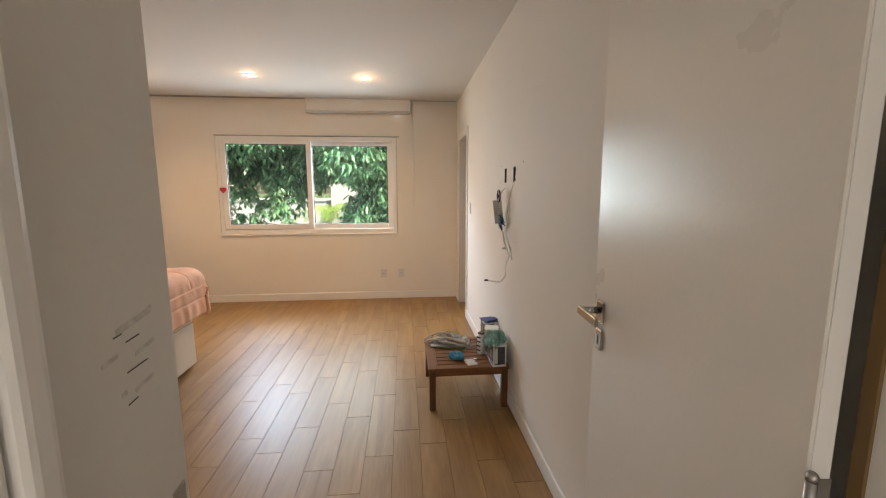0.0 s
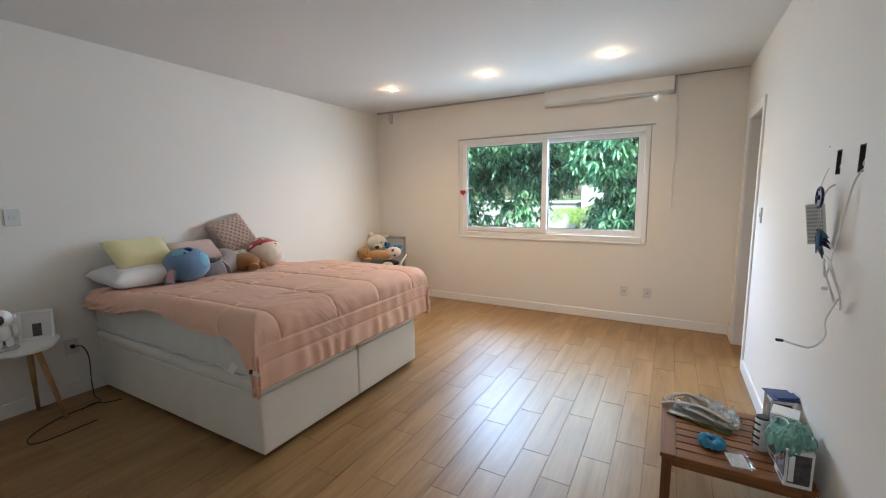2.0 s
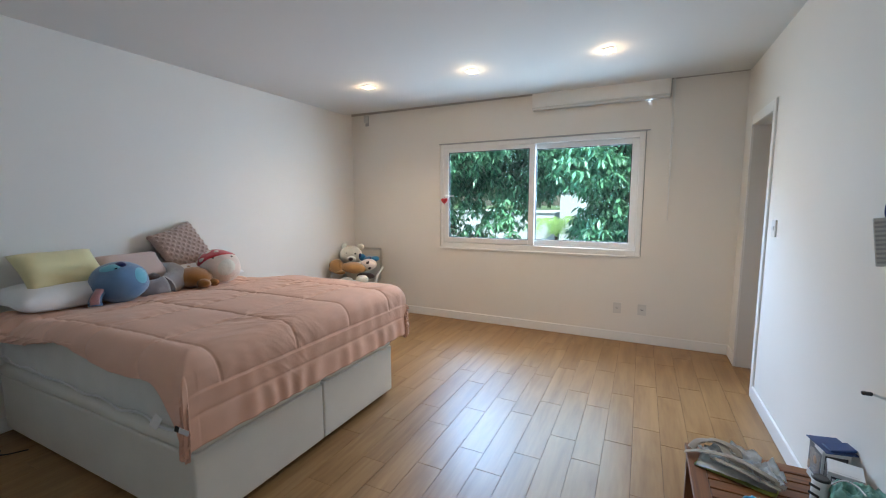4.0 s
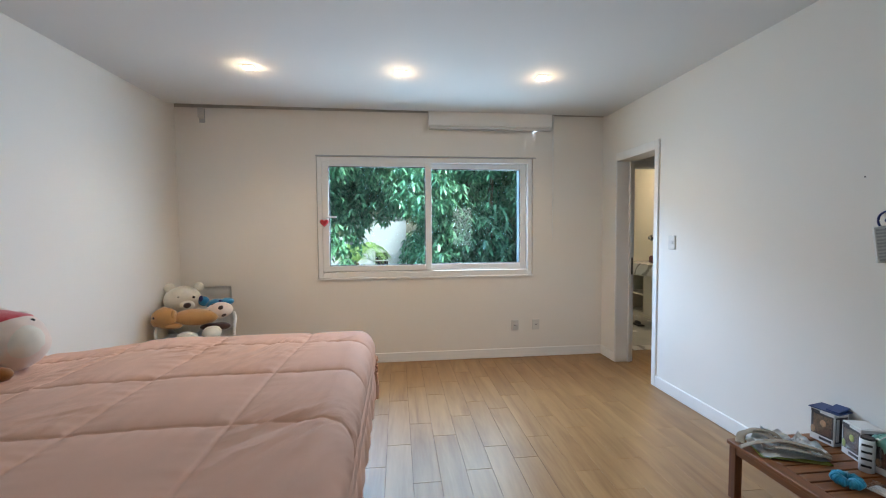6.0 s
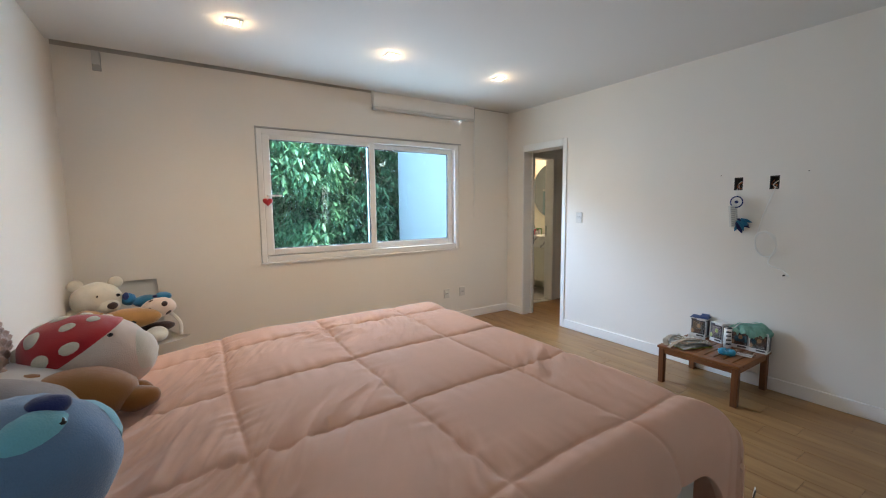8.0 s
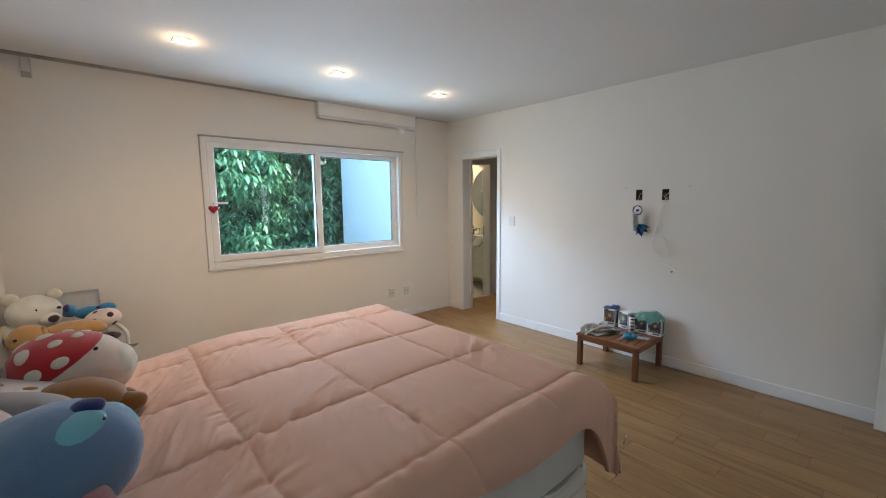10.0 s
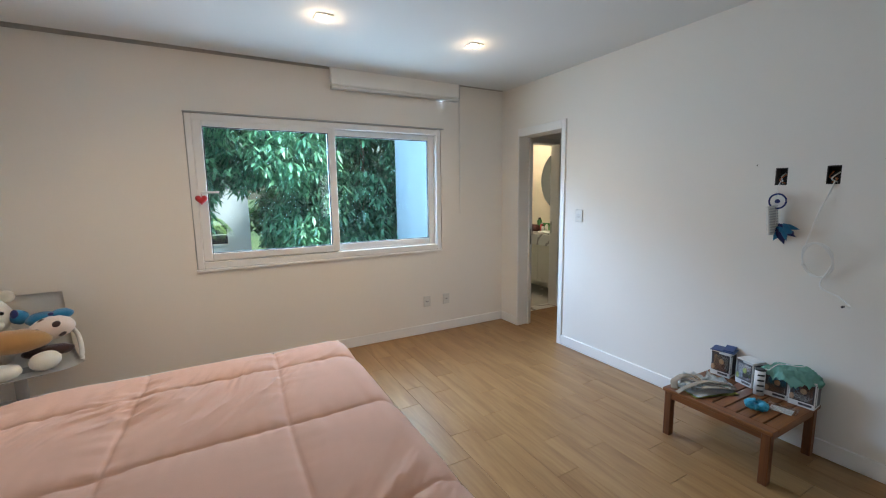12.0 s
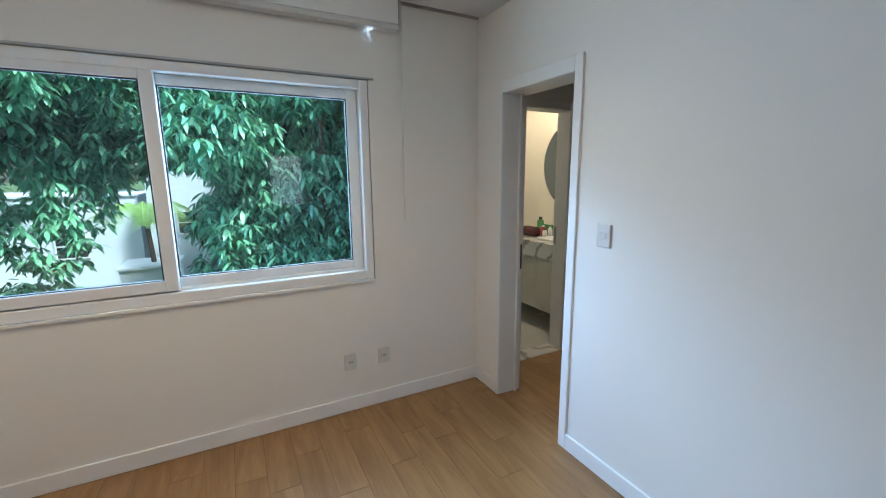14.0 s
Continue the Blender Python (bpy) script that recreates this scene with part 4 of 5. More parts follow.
toy("bear_plush", bear(), [P_WHITE, P_DARK, EYE], "large cream teddy bear sitting on the chair", (-3.29, 5.76, 0.43), 16)
toy("plush_paw", ball(bmesh.new(), (0, 0, 0), (0.085, 0.075, 0.05), 0), [P_WHITE], "cream plush paw on the chair seat", (-3.11, 5.37, 0.497), 10)
toy("plush_paw", ball(bmesh.new(), (0, 0, 0), (0.07, 0.085, 0.06), 0), [P_WHITE], "cream plush paw on the chair seat", (-2.94, 5.46, 0.51), -25)
_b = ball(bmesh.new(), (-0.18, -0.02, 0.005), (0.1, 0.085, 0.082), 0)
ball(_b, (0.06, 0.0, 0.0), (0.19, 0.08, 0.075), 0)
ball(_b, (-0.21, -0.06, -0.02), (0.06, 0.05, 0.045), 0)
ball(_b, (-0.17, -0.035, 0.01), (0.105, 0.085, 0.092), 0)
ball(_b, (-0.225, -0.095, 0.02), 0.014, 1, 10, 8)
ball(_b, (-0.09, -0.06, 0.035), (0.02, 0.03, 0.045), 0)
ball(_b, (-0.1, -0.06, -0.06), (0.08, 0.04, 0.025), 0)
toy("calf_plush", _b, [P_TAN, EYE], "tan plush animal lying across the bear's lap", (-3.15, 5.48, 0.65), 3)
_b = ball(bmesh.new(), (0, 0, 0), (0.1, 0.075, 0.062), 0)
for d in ((-0.5, -0.8, 0.1), (0.55, -0.75, 0.35), (-0.1, -0.7, -0.5), (0.6, -0.6, -0.45), (-0.3, -0.3, 0.8)):
    patch(_b, (0, 0, 0), (0.1, 0.075, 0.062), d, (0.24, 0.2), 1, 0.002)
toy("spotted_plush", _b, [P_CREAM, P_DARK], "cream plush toy with dark brown spots on the chair", (-2.925, 5.575, 0.685), 0, 0, -10).scale = (1.2, 1.2, 1.25)
_b = ball(bmesh.new(), (0, 0, 0), (0.1, 0.06, 0.05), 0)
ball(_b, (-0.12, 0.0, 0.03), (0.05, 0.04, 0.05), 0)
ball(_b, (-0.13, -0.03, 0.06), (0.02, 0.015, 0.03), 1)
ball(_b, (0.1, -0.02, 0.03), (0.06, 0.05, 0.035), 0)
ball(_b, (0.05, -0.05, 0.04), (0.018, 0.012, 0.012), 1)
toy("blue_fish_plush", _b, [P_TEAL, P_NAVY], "bright blue plush toy tucked behind the others", (-2.99, 5.7, 0.725), 0)
_b = ball(bmesh.new(), (0, 0, 0), (0.13, 0.05, 0.04), 0)
toy("dark_plush", _b, [P_DARK], "dark brown plush lying under the others", (-2.95, 5.55, 0.545), 10)

# ---- round side table ----
night = empty("side_table", (-3.24, 1.885, 0), "white round-topped side table with three wooden legs", "table")
_b = bmesh.new()
_pts = []
for k in range(48):
    a = 2 * math.pi * k / 48
    rr = 0.205 + 0.02 * math.cos(3 * a)
    _pts.append((rr * math.cos(a), rr * math.sin(a)))
_f = _b.faces.new([_b.verts.new((x, y, 0.52)) for x, y in _pts])
_ex = bmesh.ops.extrude_face_region(_b, geom=[_f])
bmesh.ops.translate(_b, verts=[v for v in _ex["geom"] if isinstance(v, bmesh.types.BMVert)], vec=(0, 0, 0.022))
bmesh.ops.recalc_face_normals(_b, faces=_b.faces)
bmesh.ops.bevel(_b, geom=[e for e in _b.edges if abs(e.verts[0].co.z - e.verts[1].co.z) < 1e-5], offset=0.004, segments=2, affect="EDGES")
part("tabletop", _b, WHITEP, night)
for (ax, ay), (bx, by) in (((-0.02, -0.1), (0.05, -0.215)), ((-0.06, 0.06), (-0.17, 0.09)), ((0.07, 0.06), (0.15, 0.14))):
    part("leg", cyl(bmesh.new(), (bx, by, 0), (ax, ay, 0.521), 0.011, 0.018), BEECH, night)
_b = cyl(bmesh.new(), (0, 0, 0), (0, 0, 0.19), 0.062, 0.068, 28)
cyl(_b, (0, 0, 0.19), (0, 0, 0.2), 0.068, 0.055, 28)
_o = part("black_pot", _b, BLACK)
_o.location = (-3.36, 1.8, 0.542)
tagged(_o, "black cylindrical pot on the side table", "pot")
astro = empty("astronaut_figurine", (-3.2, 1.815, 0.542), "white astronaut figurine with a dark visor", "figurine")
_helmet = part("helmet", ball(bmesh.new(), (0, 0, 0.165), (0.048, 0.045, 0.045), 0), WHITEP, astro)
part("visor", ball(bmesh.new(), (0.025, -0.015, 0.165), (0.03, 0.036, 0.032)), BLACK, _helmet, "dark glossy visor")
part("body", ball(bmesh.new(), (0, 0, 0.09), (0.035, 0.032, 0.045)), WHITEP, astro)
for sy in (-1, 1):
    part("leg", ball(bmesh.new(), (0, sy * 0.02, 0.035), (0.018, 0.016, 0.036)), WHITEP, astro)
    part("arm", ball(bmesh.new(), (0.01, sy * 0.045, 0.095), (0.013, 0.013, 0.034)), WHITEP, astro)
    part("ear_cap", ball(bmesh.new(), (0, sy * 0.048, 0.165), (0.014, 0.01, 0.016)), WHITEP, _helmet)
part("base", cyl(bmesh.new(), (0, 0, 0), (0, 0, 0.012), 0.055, 0.05, 20), GREYP, astro)
astro.matrix_world = pose(-3.2, 1.815, 0.542, 0, 0, -10) @ Matrix.Scale(1.2, 4)
pic = empty("photo_frame", (-3.27, 1.99, 0.543), "white picture frame standing on the side table", "picture frame", rz=-32)
part("frame", ring_frame(-0.075, 0.075, 0, 0.165, -0.008, 0.008, 0.014, 0.014, 0.014, 0.014, 0.002), WHITEP, pic)
part("picture", boxm(-0.062, 0.062, -0.001, 0.003, 0.013, 0.152), CARD_W, pic)
part("motif", boxm(-0.018, 0.02, -0.0025, -0.001, 0.02, 0.09), CARD_D, pic)
pic.matrix_world = pose(-3.26, 1.985, 0.543, -8, 0, 62) @ Matrix.Scale(1.2, 4)
_b = tube(bmesh.new(), [(-3.33, 1.72, 0.547), (-3.27, 1.74, 0.547), (-3.25, 1.7, 0.547), (-3.29, 1.69, 0.547)], 0.006, 6)
_o = part("charging_cable", _b, BLACK)
tagged(_o, "black cable coiled on the side table", "cable")

# black power cable from the wall socket across the floor
_b = bmesh.new()
ball(_b, (W + 0.03, 2.21, 0.385), (0.025, 0.016, 0.016), 0, 12, 8)
tube(_b, [(W + 0.045, 2.21, 0.385), (W + 0.11, 2.24, 0.39), (W + 0.14, 2.26, 0.3), (W + 0.13, 2.26, 0.12), (-3.28, 2.25, 0.012), (-3.16, 2.23, 0.005), (-3.13, 2.0, 0.005), (-3.0, 1.81, 0.005), (-2.87, 1.82, 0.005), (-2.87, 2.11, 0.005)], 0.004, 8)
tube(_b, [(-3.05, 2.33, 0.005), (-3.1, 2.25, 0.006), (-3.17, 2.2, 0.005), (-3.13, 2.12, 0.005)], 0.004, 8)
_o = part("power_cable", _b, BLACK)
tagged(_o, "black power cable trailing over the floor by the bed", "cable")
_o = part("hair_clip", ball(boxm(-0.02, 0.02, -0.008, 0.008, 0, 0.012, 0.004), (0.018, 0, 0.006), (0.012, 0.012, 0.006)), PINKTOY)
_o.matrix_world = pose(-3.0, 1.645, 0, 0, 0, 35)
tagged(_o, "small pink hair clip on the floor", "hair clip")

# ---- low slatted table by the east wall ----
TX0, TX1, TY0, TY1, TZ = 0.437, 0.99, 2.985, 3.565, 0.305
table = empty("low_table", (0, 0, 0), "low reddish-brown slatted wooden table against the wall", "table")
for x0, x1 in ((TX0, TX0 + 0.065), (TX1 - 0.065, TX1)):
    part("side_board", boxm(x0, x1, TY0, TY1, TZ - 0.022, TZ, 0.003), TEAKY, table)
for y0, y1 in ((TY0, TY0 + 0.065), (TY1 - 0.065, TY1)):
    part("end_board", boxm(TX0 + 0.066, TX1 - 0.066, y0, y1, TZ - 0.022, TZ - 0.0005, 0.003), TEAK, table)
_n, _gap = 7, 0.009
_w = (TY1 - TY0 - 0.13 - _gap * (_n + 1)) / _n
for k in range(_n):
    y0 = TY0 + 0.065 + _gap + k * (_w + _gap)
    part("slat", boxm(TX0 + 0.066, TX1 - 0.066, y0, y0 + _w, TZ - 0.02, TZ - 0.001, 0.002), TEAK, table)
for x in (TX0 + 0.012, TX1 - 0.03):
    part("apron", boxm(x, x + 0.018, TY0 + 0.05, TY1 - 0.05, TZ - 0.062, TZ - 0.022, 0.002), TEAKY, table)
for y in (TY0 + 0.014, TY1 - 0.032):
    part("apron", boxm(TX0 + 0.05, TX1 - 0.05, y, y + 0.018, TZ - 0.062, TZ - 0.022, 0.002), TEAK, table)
part("cross_batten", boxm(TX0 + 0.03, TX1 - 0.03, 3.25, 3.28, TZ - 0.04, TZ - 0.022), TEAK, table)
for x in (TX0 + 0.008, TX1 - 0.05):
    for y in (TY0 + 0.01, TY1 - 0.052):
        part("leg", boxm(x, x + 0.042, y, y + 0.042, 0, TZ - 0.022, 0.003), TEAKZ, table)


def figure_box(y, w, h, depth, x, rz, art):
    e = empty("toy_box", (x, y, TZ), "small white and dark window carton with a printed front", "box", "boxes on the low table", rz=-90 + rz)
    part("carton", boxm(-w / 2, w / 2, -depth / 2, depth / 2, 0, h, 0.0015), CARD_W, e)
    f = -depth / 2
    part("window_print", boxm(-w * 0.44, w * 0.46, f - 0.0012, f, h * 0.2, h * 0.9), CARD_D, e)
    part("film", boxm(-w * 0.34, w * 0.4, f - 0.0026, f - 0.0014, h * 0.24, h * 0.84), FILM, e)
    bm = ball(bmesh.new(), (w * 0.06, f - 0.002, h * 0.6), (w * 0.13, 0.002, h * 0.11), 0, 14, 8)
    part("print_blob", bm, art, e)
    bm = ball(bmesh.new(), (-w * 0.36, f - 0.0015, h * 0.33), (w * 0.1, 0.0015, h * 0.12), 0, 14, 8)
    part("print_blob", bm, art, e)
    part("print_bar", boxm(-w * 0.1, w * 0.4, f - 0.001, f, h * 0.07, h * 0.15), CARD_D, e)
    part("print_bar", boxm(-w * 0.46, -w * 0.1, f - 0.001, f, h * 0.89, h * 0.96), CARD_D, e)
    for sx in (-1, 1):
        part("side_print", boxm(sx * w / 2 - 0.001, sx * w / 2 + 0.001, f * 0.8, -f * 0.8, h * 0.1, h * 0.9), CARD_D, e)
        part("side_print", boxm(sx * w / 2 - 0.0018, sx * w / 2 + 0.0018, f * 0.75, f * 0.35, h * 0.15, h * 0.85), CARD_W, e)
    part("lid_print", boxm(-w * 0.4, w * 0.4, f * 0.7, -f * 0.7, h, h + 0.001), CARD_W, e)
    return e


figure_box(3.478, 0.115, 0.165, 0.09, 0.94, 4, CARD_T)
figure_box(3.318, 0.11, 0.16, 0.1, 0.935, -16, CARD_G)
figure_box(3.165, 0.115, 0.155, 0.09, 0.915, 9, CARD_T)
figure_box(3.038, 0.118, 0.155, 0.09, 0.915, 4, CARD_T)
_b = boxm(-0.05, 0.06, -0.07, 0.065, 0, 0.004, 0.001)
box(_b, -0.03, 0.06, -0.06, 0.0, 0.004, 0.014, 0.003, m=pose(0, 0, 0.0, 0, -8, 0))
_o = part("blue_booklet", _b, CARD_B)
_o.matrix_world = pose(0.94, 3.48, TZ + 0.1665, 0, 0, 12)
tagged(_o, "dark blue booklet lying on a carton", "booklet")
_b = cyl(bmesh.new(), (0, 0, 0), (0, 0, 0.15), 0.027, n=24)
cyl(_b, (0, 0, 0.15), (0, 0, 0.158), 0.027, 0.022, 24, 1)
for k in range(4):
    box(_b, -0.02, 0.015, -0.0285, -0.026, 0.025 + k * 0.032, 0.035 + k * 0.032, mi=1)
_o = part("spray_can", _b, [CARD_W, BLACK])
_o.matrix_world = pose(0.838, 3.226, TZ, 0, 0, -50)
tagged(_o, "silvery printed can with a black top on the table", "can")

# crumpled green bag over the nearest cartons
def bag_mesh():
    bm = bmesh.new()
    rings, n = 26, 90
    rows = [[bm.verts.new((0, 0, 0.045))] * n]
    for i in range(1, rings + 1):
        q = i / rings
        row = []
        for j in range(n):
            a = 2 * math.pi * j / n
            d = Vector((math.cos(a), math.sin(a), 0))
            p = d * q
            fold = abs(noise.noise(Vector((p.x * 3.1 + 2, p.y * 1.9, 0.7))))
            fold2 = abs(noise.noise(Vector((p.x * 5 + 9, p.y * 7.5, 3.7))))
            edge = 1 + 0.22 * noise.noise(d * 1.7 + Vector((3, 1, 5))) + 0.07 * noise.noise(d * 6)
            lump = 0.035 * math.exp(-((p.y + 0.35) ** 2 + p.x ** 2) / 0.2)
            z = 0.03 + lump + 0.042 * (0.3 - fold) + 0.026 * (0.25 - fold2) * (0.4 + q)
            z -= 0.075 * max(0.0, q - 0.62) ** 1.3 * (1.6 - d.x)
            row.append(bm.verts.new((p.x * 0.078 * edge, p.y * 0.14 * edge, max(z, -0.05))))
        rows.append(row)
    for r0, r1 in zip(rows, rows[1:]):
        for j in range(n):
            k = (j + 1) % n
            bm.faces.new((r0[j], r1[j], r1[k], r0[k]) if r0[j] is not r0[k] else (r0[j], r1[j], r1[k]))
    bmesh.ops.solidify(bm, geom=bm.faces[:], thickness=0.0012)
    return bm


_b2 = part("plastic_bag", bag_mesh(), BAG, smooth=True)
_b2.location = (0.905, 3.1, TZ + 0.15)
tagged(_b2, "crumpled mint green plastic bag on the cartons", "bag")
_b = tube(bmesh.new(), [(-0.05, 0.09, 0.01), (-0.03, 0.06, 0.05), (-0.01, 0.02, 0.06), (-0.01, -0.02, 0.065), (-0.02, -0.06, 0.08)], 0.0025, 6)
part("string", _b, SHEET, _b2, "thin white drawstring")

# papers, strap, scrunchie, clear sleeve
def sheet_stack(name, w, h, t, m, material, label, category, curl=0.012):
    bm = bmesh.new()
    n = 14
    g = [[bm.verts.new(m @ Vector((w * (i / n - 0.5), h * (j / n - 0.5), t + curl * noise.noise(Vector((i * 0.3, j * 0.25, w * 30))) + curl * 0.6 * (abs(i / n - 0.5) * 2) ** 3))) for j in range(n + 1)] for i in range(n + 1)]
    for i in range(n):
        for j in range(n):
            bm.faces.new((g[i][j], g[i + 1][j], g[i + 1][j + 1], g[i][j + 1])).smooth = True
    bmesh.ops.solidify(bm, geom=bm.faces[:], thickness=0.002)
    o = part(name, bm, material)
    return tagged(o, label, category)


sheet_stack("brochure", 0.21, 0.29, 0.003, pose(0.63, 3.42, TZ, 0, 0, 68), LIME, "lime green brochure under the papers on the table", "brochure", 0.002)
sheet_stack("newspaper", 0.2, 0.28, 0.009, pose(0.625, 3.425, TZ, 0, 0, 74), PAPER, "printed grey and white papers on the low table", "papers", 0.006)
for _x, _y, _r in ((0.55, 3.46, 30), (0.66, 3.5, 75), (0.73, 3.42, 10)):
    sheet_stack("pamphlet", 0.09, 0.12, 0.026, pose(_x, _y, TZ, 6, -5, _r), PAPER, "crumpled white pamphlet among the papers", "pamphlet", 0.03)
sheet_stack("leaflet", 0.1, 0.13, 0.03, pose(0.7, 3.38, TZ, 5, 4, 20), PAPER, "crumpled printed leaflet on the papers", "leaflet", 0.02)
_b = bmesh.new()
tube(_b, [(0.455, 3.5, TZ + 0.012), (0.5, 3.53, TZ + 0.045), (0.57, 3.5, TZ + 0.06), (0.6, 3.43, TZ + 0.045), (0.66, 3.38, TZ + 0.04), (0.72, 3.35, TZ + 0.032), (0.77, 3.325, TZ + 0.022)], 0.02, 10, 8, 0, 0.14)
tube(_b, [(0.43, 3.47, TZ + 0.006), (0.48, 3.45, TZ + 0.034), (0.55, 3.43, TZ + 0.05), (0.62, 3.41, TZ + 0.055), (0.68, 3.37, TZ + 0.05), (0.74, 3.34, TZ + 0.036)], 0.017, 10, 8, 0, 0.16)
tube(_b, [(0.53, 3.42, TZ + 0.03), (0.59, 3.37, TZ + 0.042), (0.68, 3.33, TZ + 0.03), (0.75, 3.31, TZ + 0.02)], 0.015, 10, 8, 0, 0.18)
tube(_b, [(0.5, 3.54, TZ + 0.03), (0.55, 3.52, TZ + 0.065), (0.62, 3.49, TZ + 0.06), (0.63, 3.45, TZ + 0.04)], 0.02, 10, 8, 0, 0.16)
_o = part("strap", _b, STRAP)
tagged(_o, "grey webbing strap tangled on the papers", "strap")
_b = bmesh.new()
_N = 160
_rings = []
for k in range(_N):
    a = 2 * math.pi * k / _N
    rr = 0.017 + 0.006 * math.sin(a * 38) + 0.003 * math.sin(a * 11)
    c = Vector((0.034 * math.cos(a), 0.034 * math.sin(a), 0.02))
    o_ = Vector((math.cos(a), math.sin(a), 0))
    _rings.append([_b.verts.new(c + o_ * (rr * math.cos(t)) + Vector((0, 0, rr * 0.9 * math.sin(t)))) for t in [2 * math.pi * j / 10 for j in range(10)]])
for k in range(_N):
    for j in range(10):
        _b.faces.new((_rings[k][j], _rings[(k + 1) % _N][j], _rings[(k + 1) % _N][(j + 1) % 10], _rings[k][(j + 1) % 10])).smooth = True
_o = part("scrunchie", _b, SCRUNCH)
_o.location = (0.645, 3.15, TZ)
tagged(_o, "gathered turquoise hair scrunchie on the low table", "scrunchie")
sheet_stack("plastic_sleeve", 0.1, 0.14, 0.006, pose(0.735, 3.07, TZ, 0, 0, 10), FILM, "clear plastic sleeve with a printed card on the table", "sleeve", 0.01)
part("card", boxm(-0.035, 0.035, -0.05, 0.05, 0.001, 0.003), PAPER, bpy.data.objects["plastic_sleeve"]).matrix_world = pose(0.735, 3.07, TZ, 0, 0, 10)

# ---- bare cable boxes on the east wall ----
for k, (y0, y1, z0, z1) in enumerate(BOXES):
    e = empty("cable_box", (E, (y0 + y1) / 2, (z0 + z1) / 2), "open dark recessed cable box without a cover", "cable box", "open cable boxes")
    hw, hh = (y1 - y0) / 2, (z1 - z0) / 2
    part("back", boxm(0.05, 0.19, -hw, hw, -hh, hh), DARKBOX, e)
    for a in ((-hw, -hw + 0.004, -hh, hh), (hw - 0.004, hw, -hh, hh), (-hw + 0.004, hw - 0.004, -hh, -hh + 0.004), (-hw + 0.004, hw - 0.004, hh - 0.004, hh)):
        part("side", boxm(0.001, 0.05, *a), DARKBOX, e)
    for s in range(3):
        bm = tube(bmesh.new(), [(0.048, -0.02 + 0.018 * s, 0.02), (0.02, -0.015 + 0.02 * s, 0.01 - 0.01 * s), (0.01, 0.01 - 0.012 * s, -0.02), (0.03, 0.012 * s - 0.01, -0.04)], 0.0035, 6)
        part("wire", bm, (ORANGE, WHITEP, BLACK)[(s + k) % 3], e)

device = empty("wall_device", (0.962, 3.29, 1.335), "pale grey louvred plastic device hanging on its cable", "device")
device.matrix_world = pose(0.962, 3.29, 1.335, -7, 0, 62)
part("body", boxm(-0.01, 0.01, -0.031, 0.031, -0.085, 0.085, 0.004, 2), PALEGREY, device)
for k in range(10):
    part("louvre", boxm(-0.014, -0.01, -0.026, 0.026, -0.074 + k * 0.0155, -0.066 + k * 0.0155, 0.001), GREYP, device)
part("plug", boxm(0.02, 0.046, -0.095, -0.062, 0.155, 0.185, 0.008, 2), WHITEP, device)
part("cord", tube(bmesh.new(), [(0.042, -0.083, 0.205), (0.035, -0.08, 0.17), (0.02, -0.045, 0.15), (0.005, -0.03, 0.12), (0, -0.02, 0.083)], 0.0045, 8), WHITEP, device)

catcher = empty("dreamcatcher", (E - 0.05, 3.272, 1.447), "small dreamcatcher ring with bright blue feathers on the wall", "dreamcatcher")
_ring = [(0, 0.042 * math.cos(a), 0.042 * math.sin(a)) for a in [2 * math.pi * k / 16 for k in range(17)]]
part("hoop", tube(bmesh.new(), _ring, 0.005, 8, 3), P_NAVY, catcher)
_b = bmesh.new()
for k in range(8):
    a, b2 = 2 * math.pi * k / 8, 2 * math.pi * (k + 3) / 8
    tube(_b, [(0, 0.04 * math.cos(a), 0.04 * math.sin(a)), (0, 0.014 * math.cos((a + b2) / 2), 0.014 * math.sin((a + b2) / 2)), (0, 0.04 * math.cos(b2), 0.04 * math.sin(b2))], 0.0012, 5, 3)
part("web", _b, SHEET, catcher)
part("bead", ball(bmesh.new(), (0, 0, 0), (0.012, 0.014, 0.012)), P_NAVY, catcher)
part("hanging_loop", tube(bmesh.new(), [(0, 0, 0.042), (0.01, 0.01, 0.08), (0.02, 0, 0.12)], 0.0015, 5), SHEET, catcher)
for k, (dy, dz) in enumerate(((-0.02, -0.12), (0.0, -0.14), (0.022, -0.12))):
    part("thread", tube(bmesh.new(), [(0, dy, -0.038), (0.004, dy * 1.2, -0.09), (0, dy * 1.3, dz)], 0.0014, 5), SHEET, catcher)
_rnd = random.Random(5)
for k in range(14):
    a = -0.4 + _rnd.random() * 2.6
    d = Vector((-0.35 + 0.6 * _rnd.random(), -math.cos(a) , -0.55 * math.sin(a) - 0.25)).normalized()
    p0 = Vector((0, -0.04 + 0.035 * _rnd.random(), -0.13 - 0.035 * _rnd.random()))
    L = 0.05 + 0.04 * _rnd.random()
    side = d.cross(Vector((1, 0.2, 0))).normalized() * (0.012 + 0.006 * _rnd.random())
    bm = bmesh.new()
    n = 6
    rows = []
    for i in range(n + 1):
        s = i / n
        wdt = math.sin(math.pi * (0.12 + 0.88 * s) * 0.98) * (1.1 - 0.2 * s)
        c = p0 + d * (L * s) + Vector((0.012 * s * s, 0, -0.015 * s * s))
        rows.append([bm.verts.new(c - side * wdt), bm.verts.new(c + Vector((-0.004, 0, 0))), bm.verts.new(c + side * wdt)])
    for r0, r1 in zip(rows, rows[1:]):
        for j in range(2):
            bm.faces.new((r0[j], r0[j + 1], r1[j + 1], r1[j])).smooth = True
    bmesh.ops.solidify(bm, geom=bm.faces[:], thickness=0.001)
    part("feather", bm, P_TEAL if k % 3 else P_NAVY, catcher)

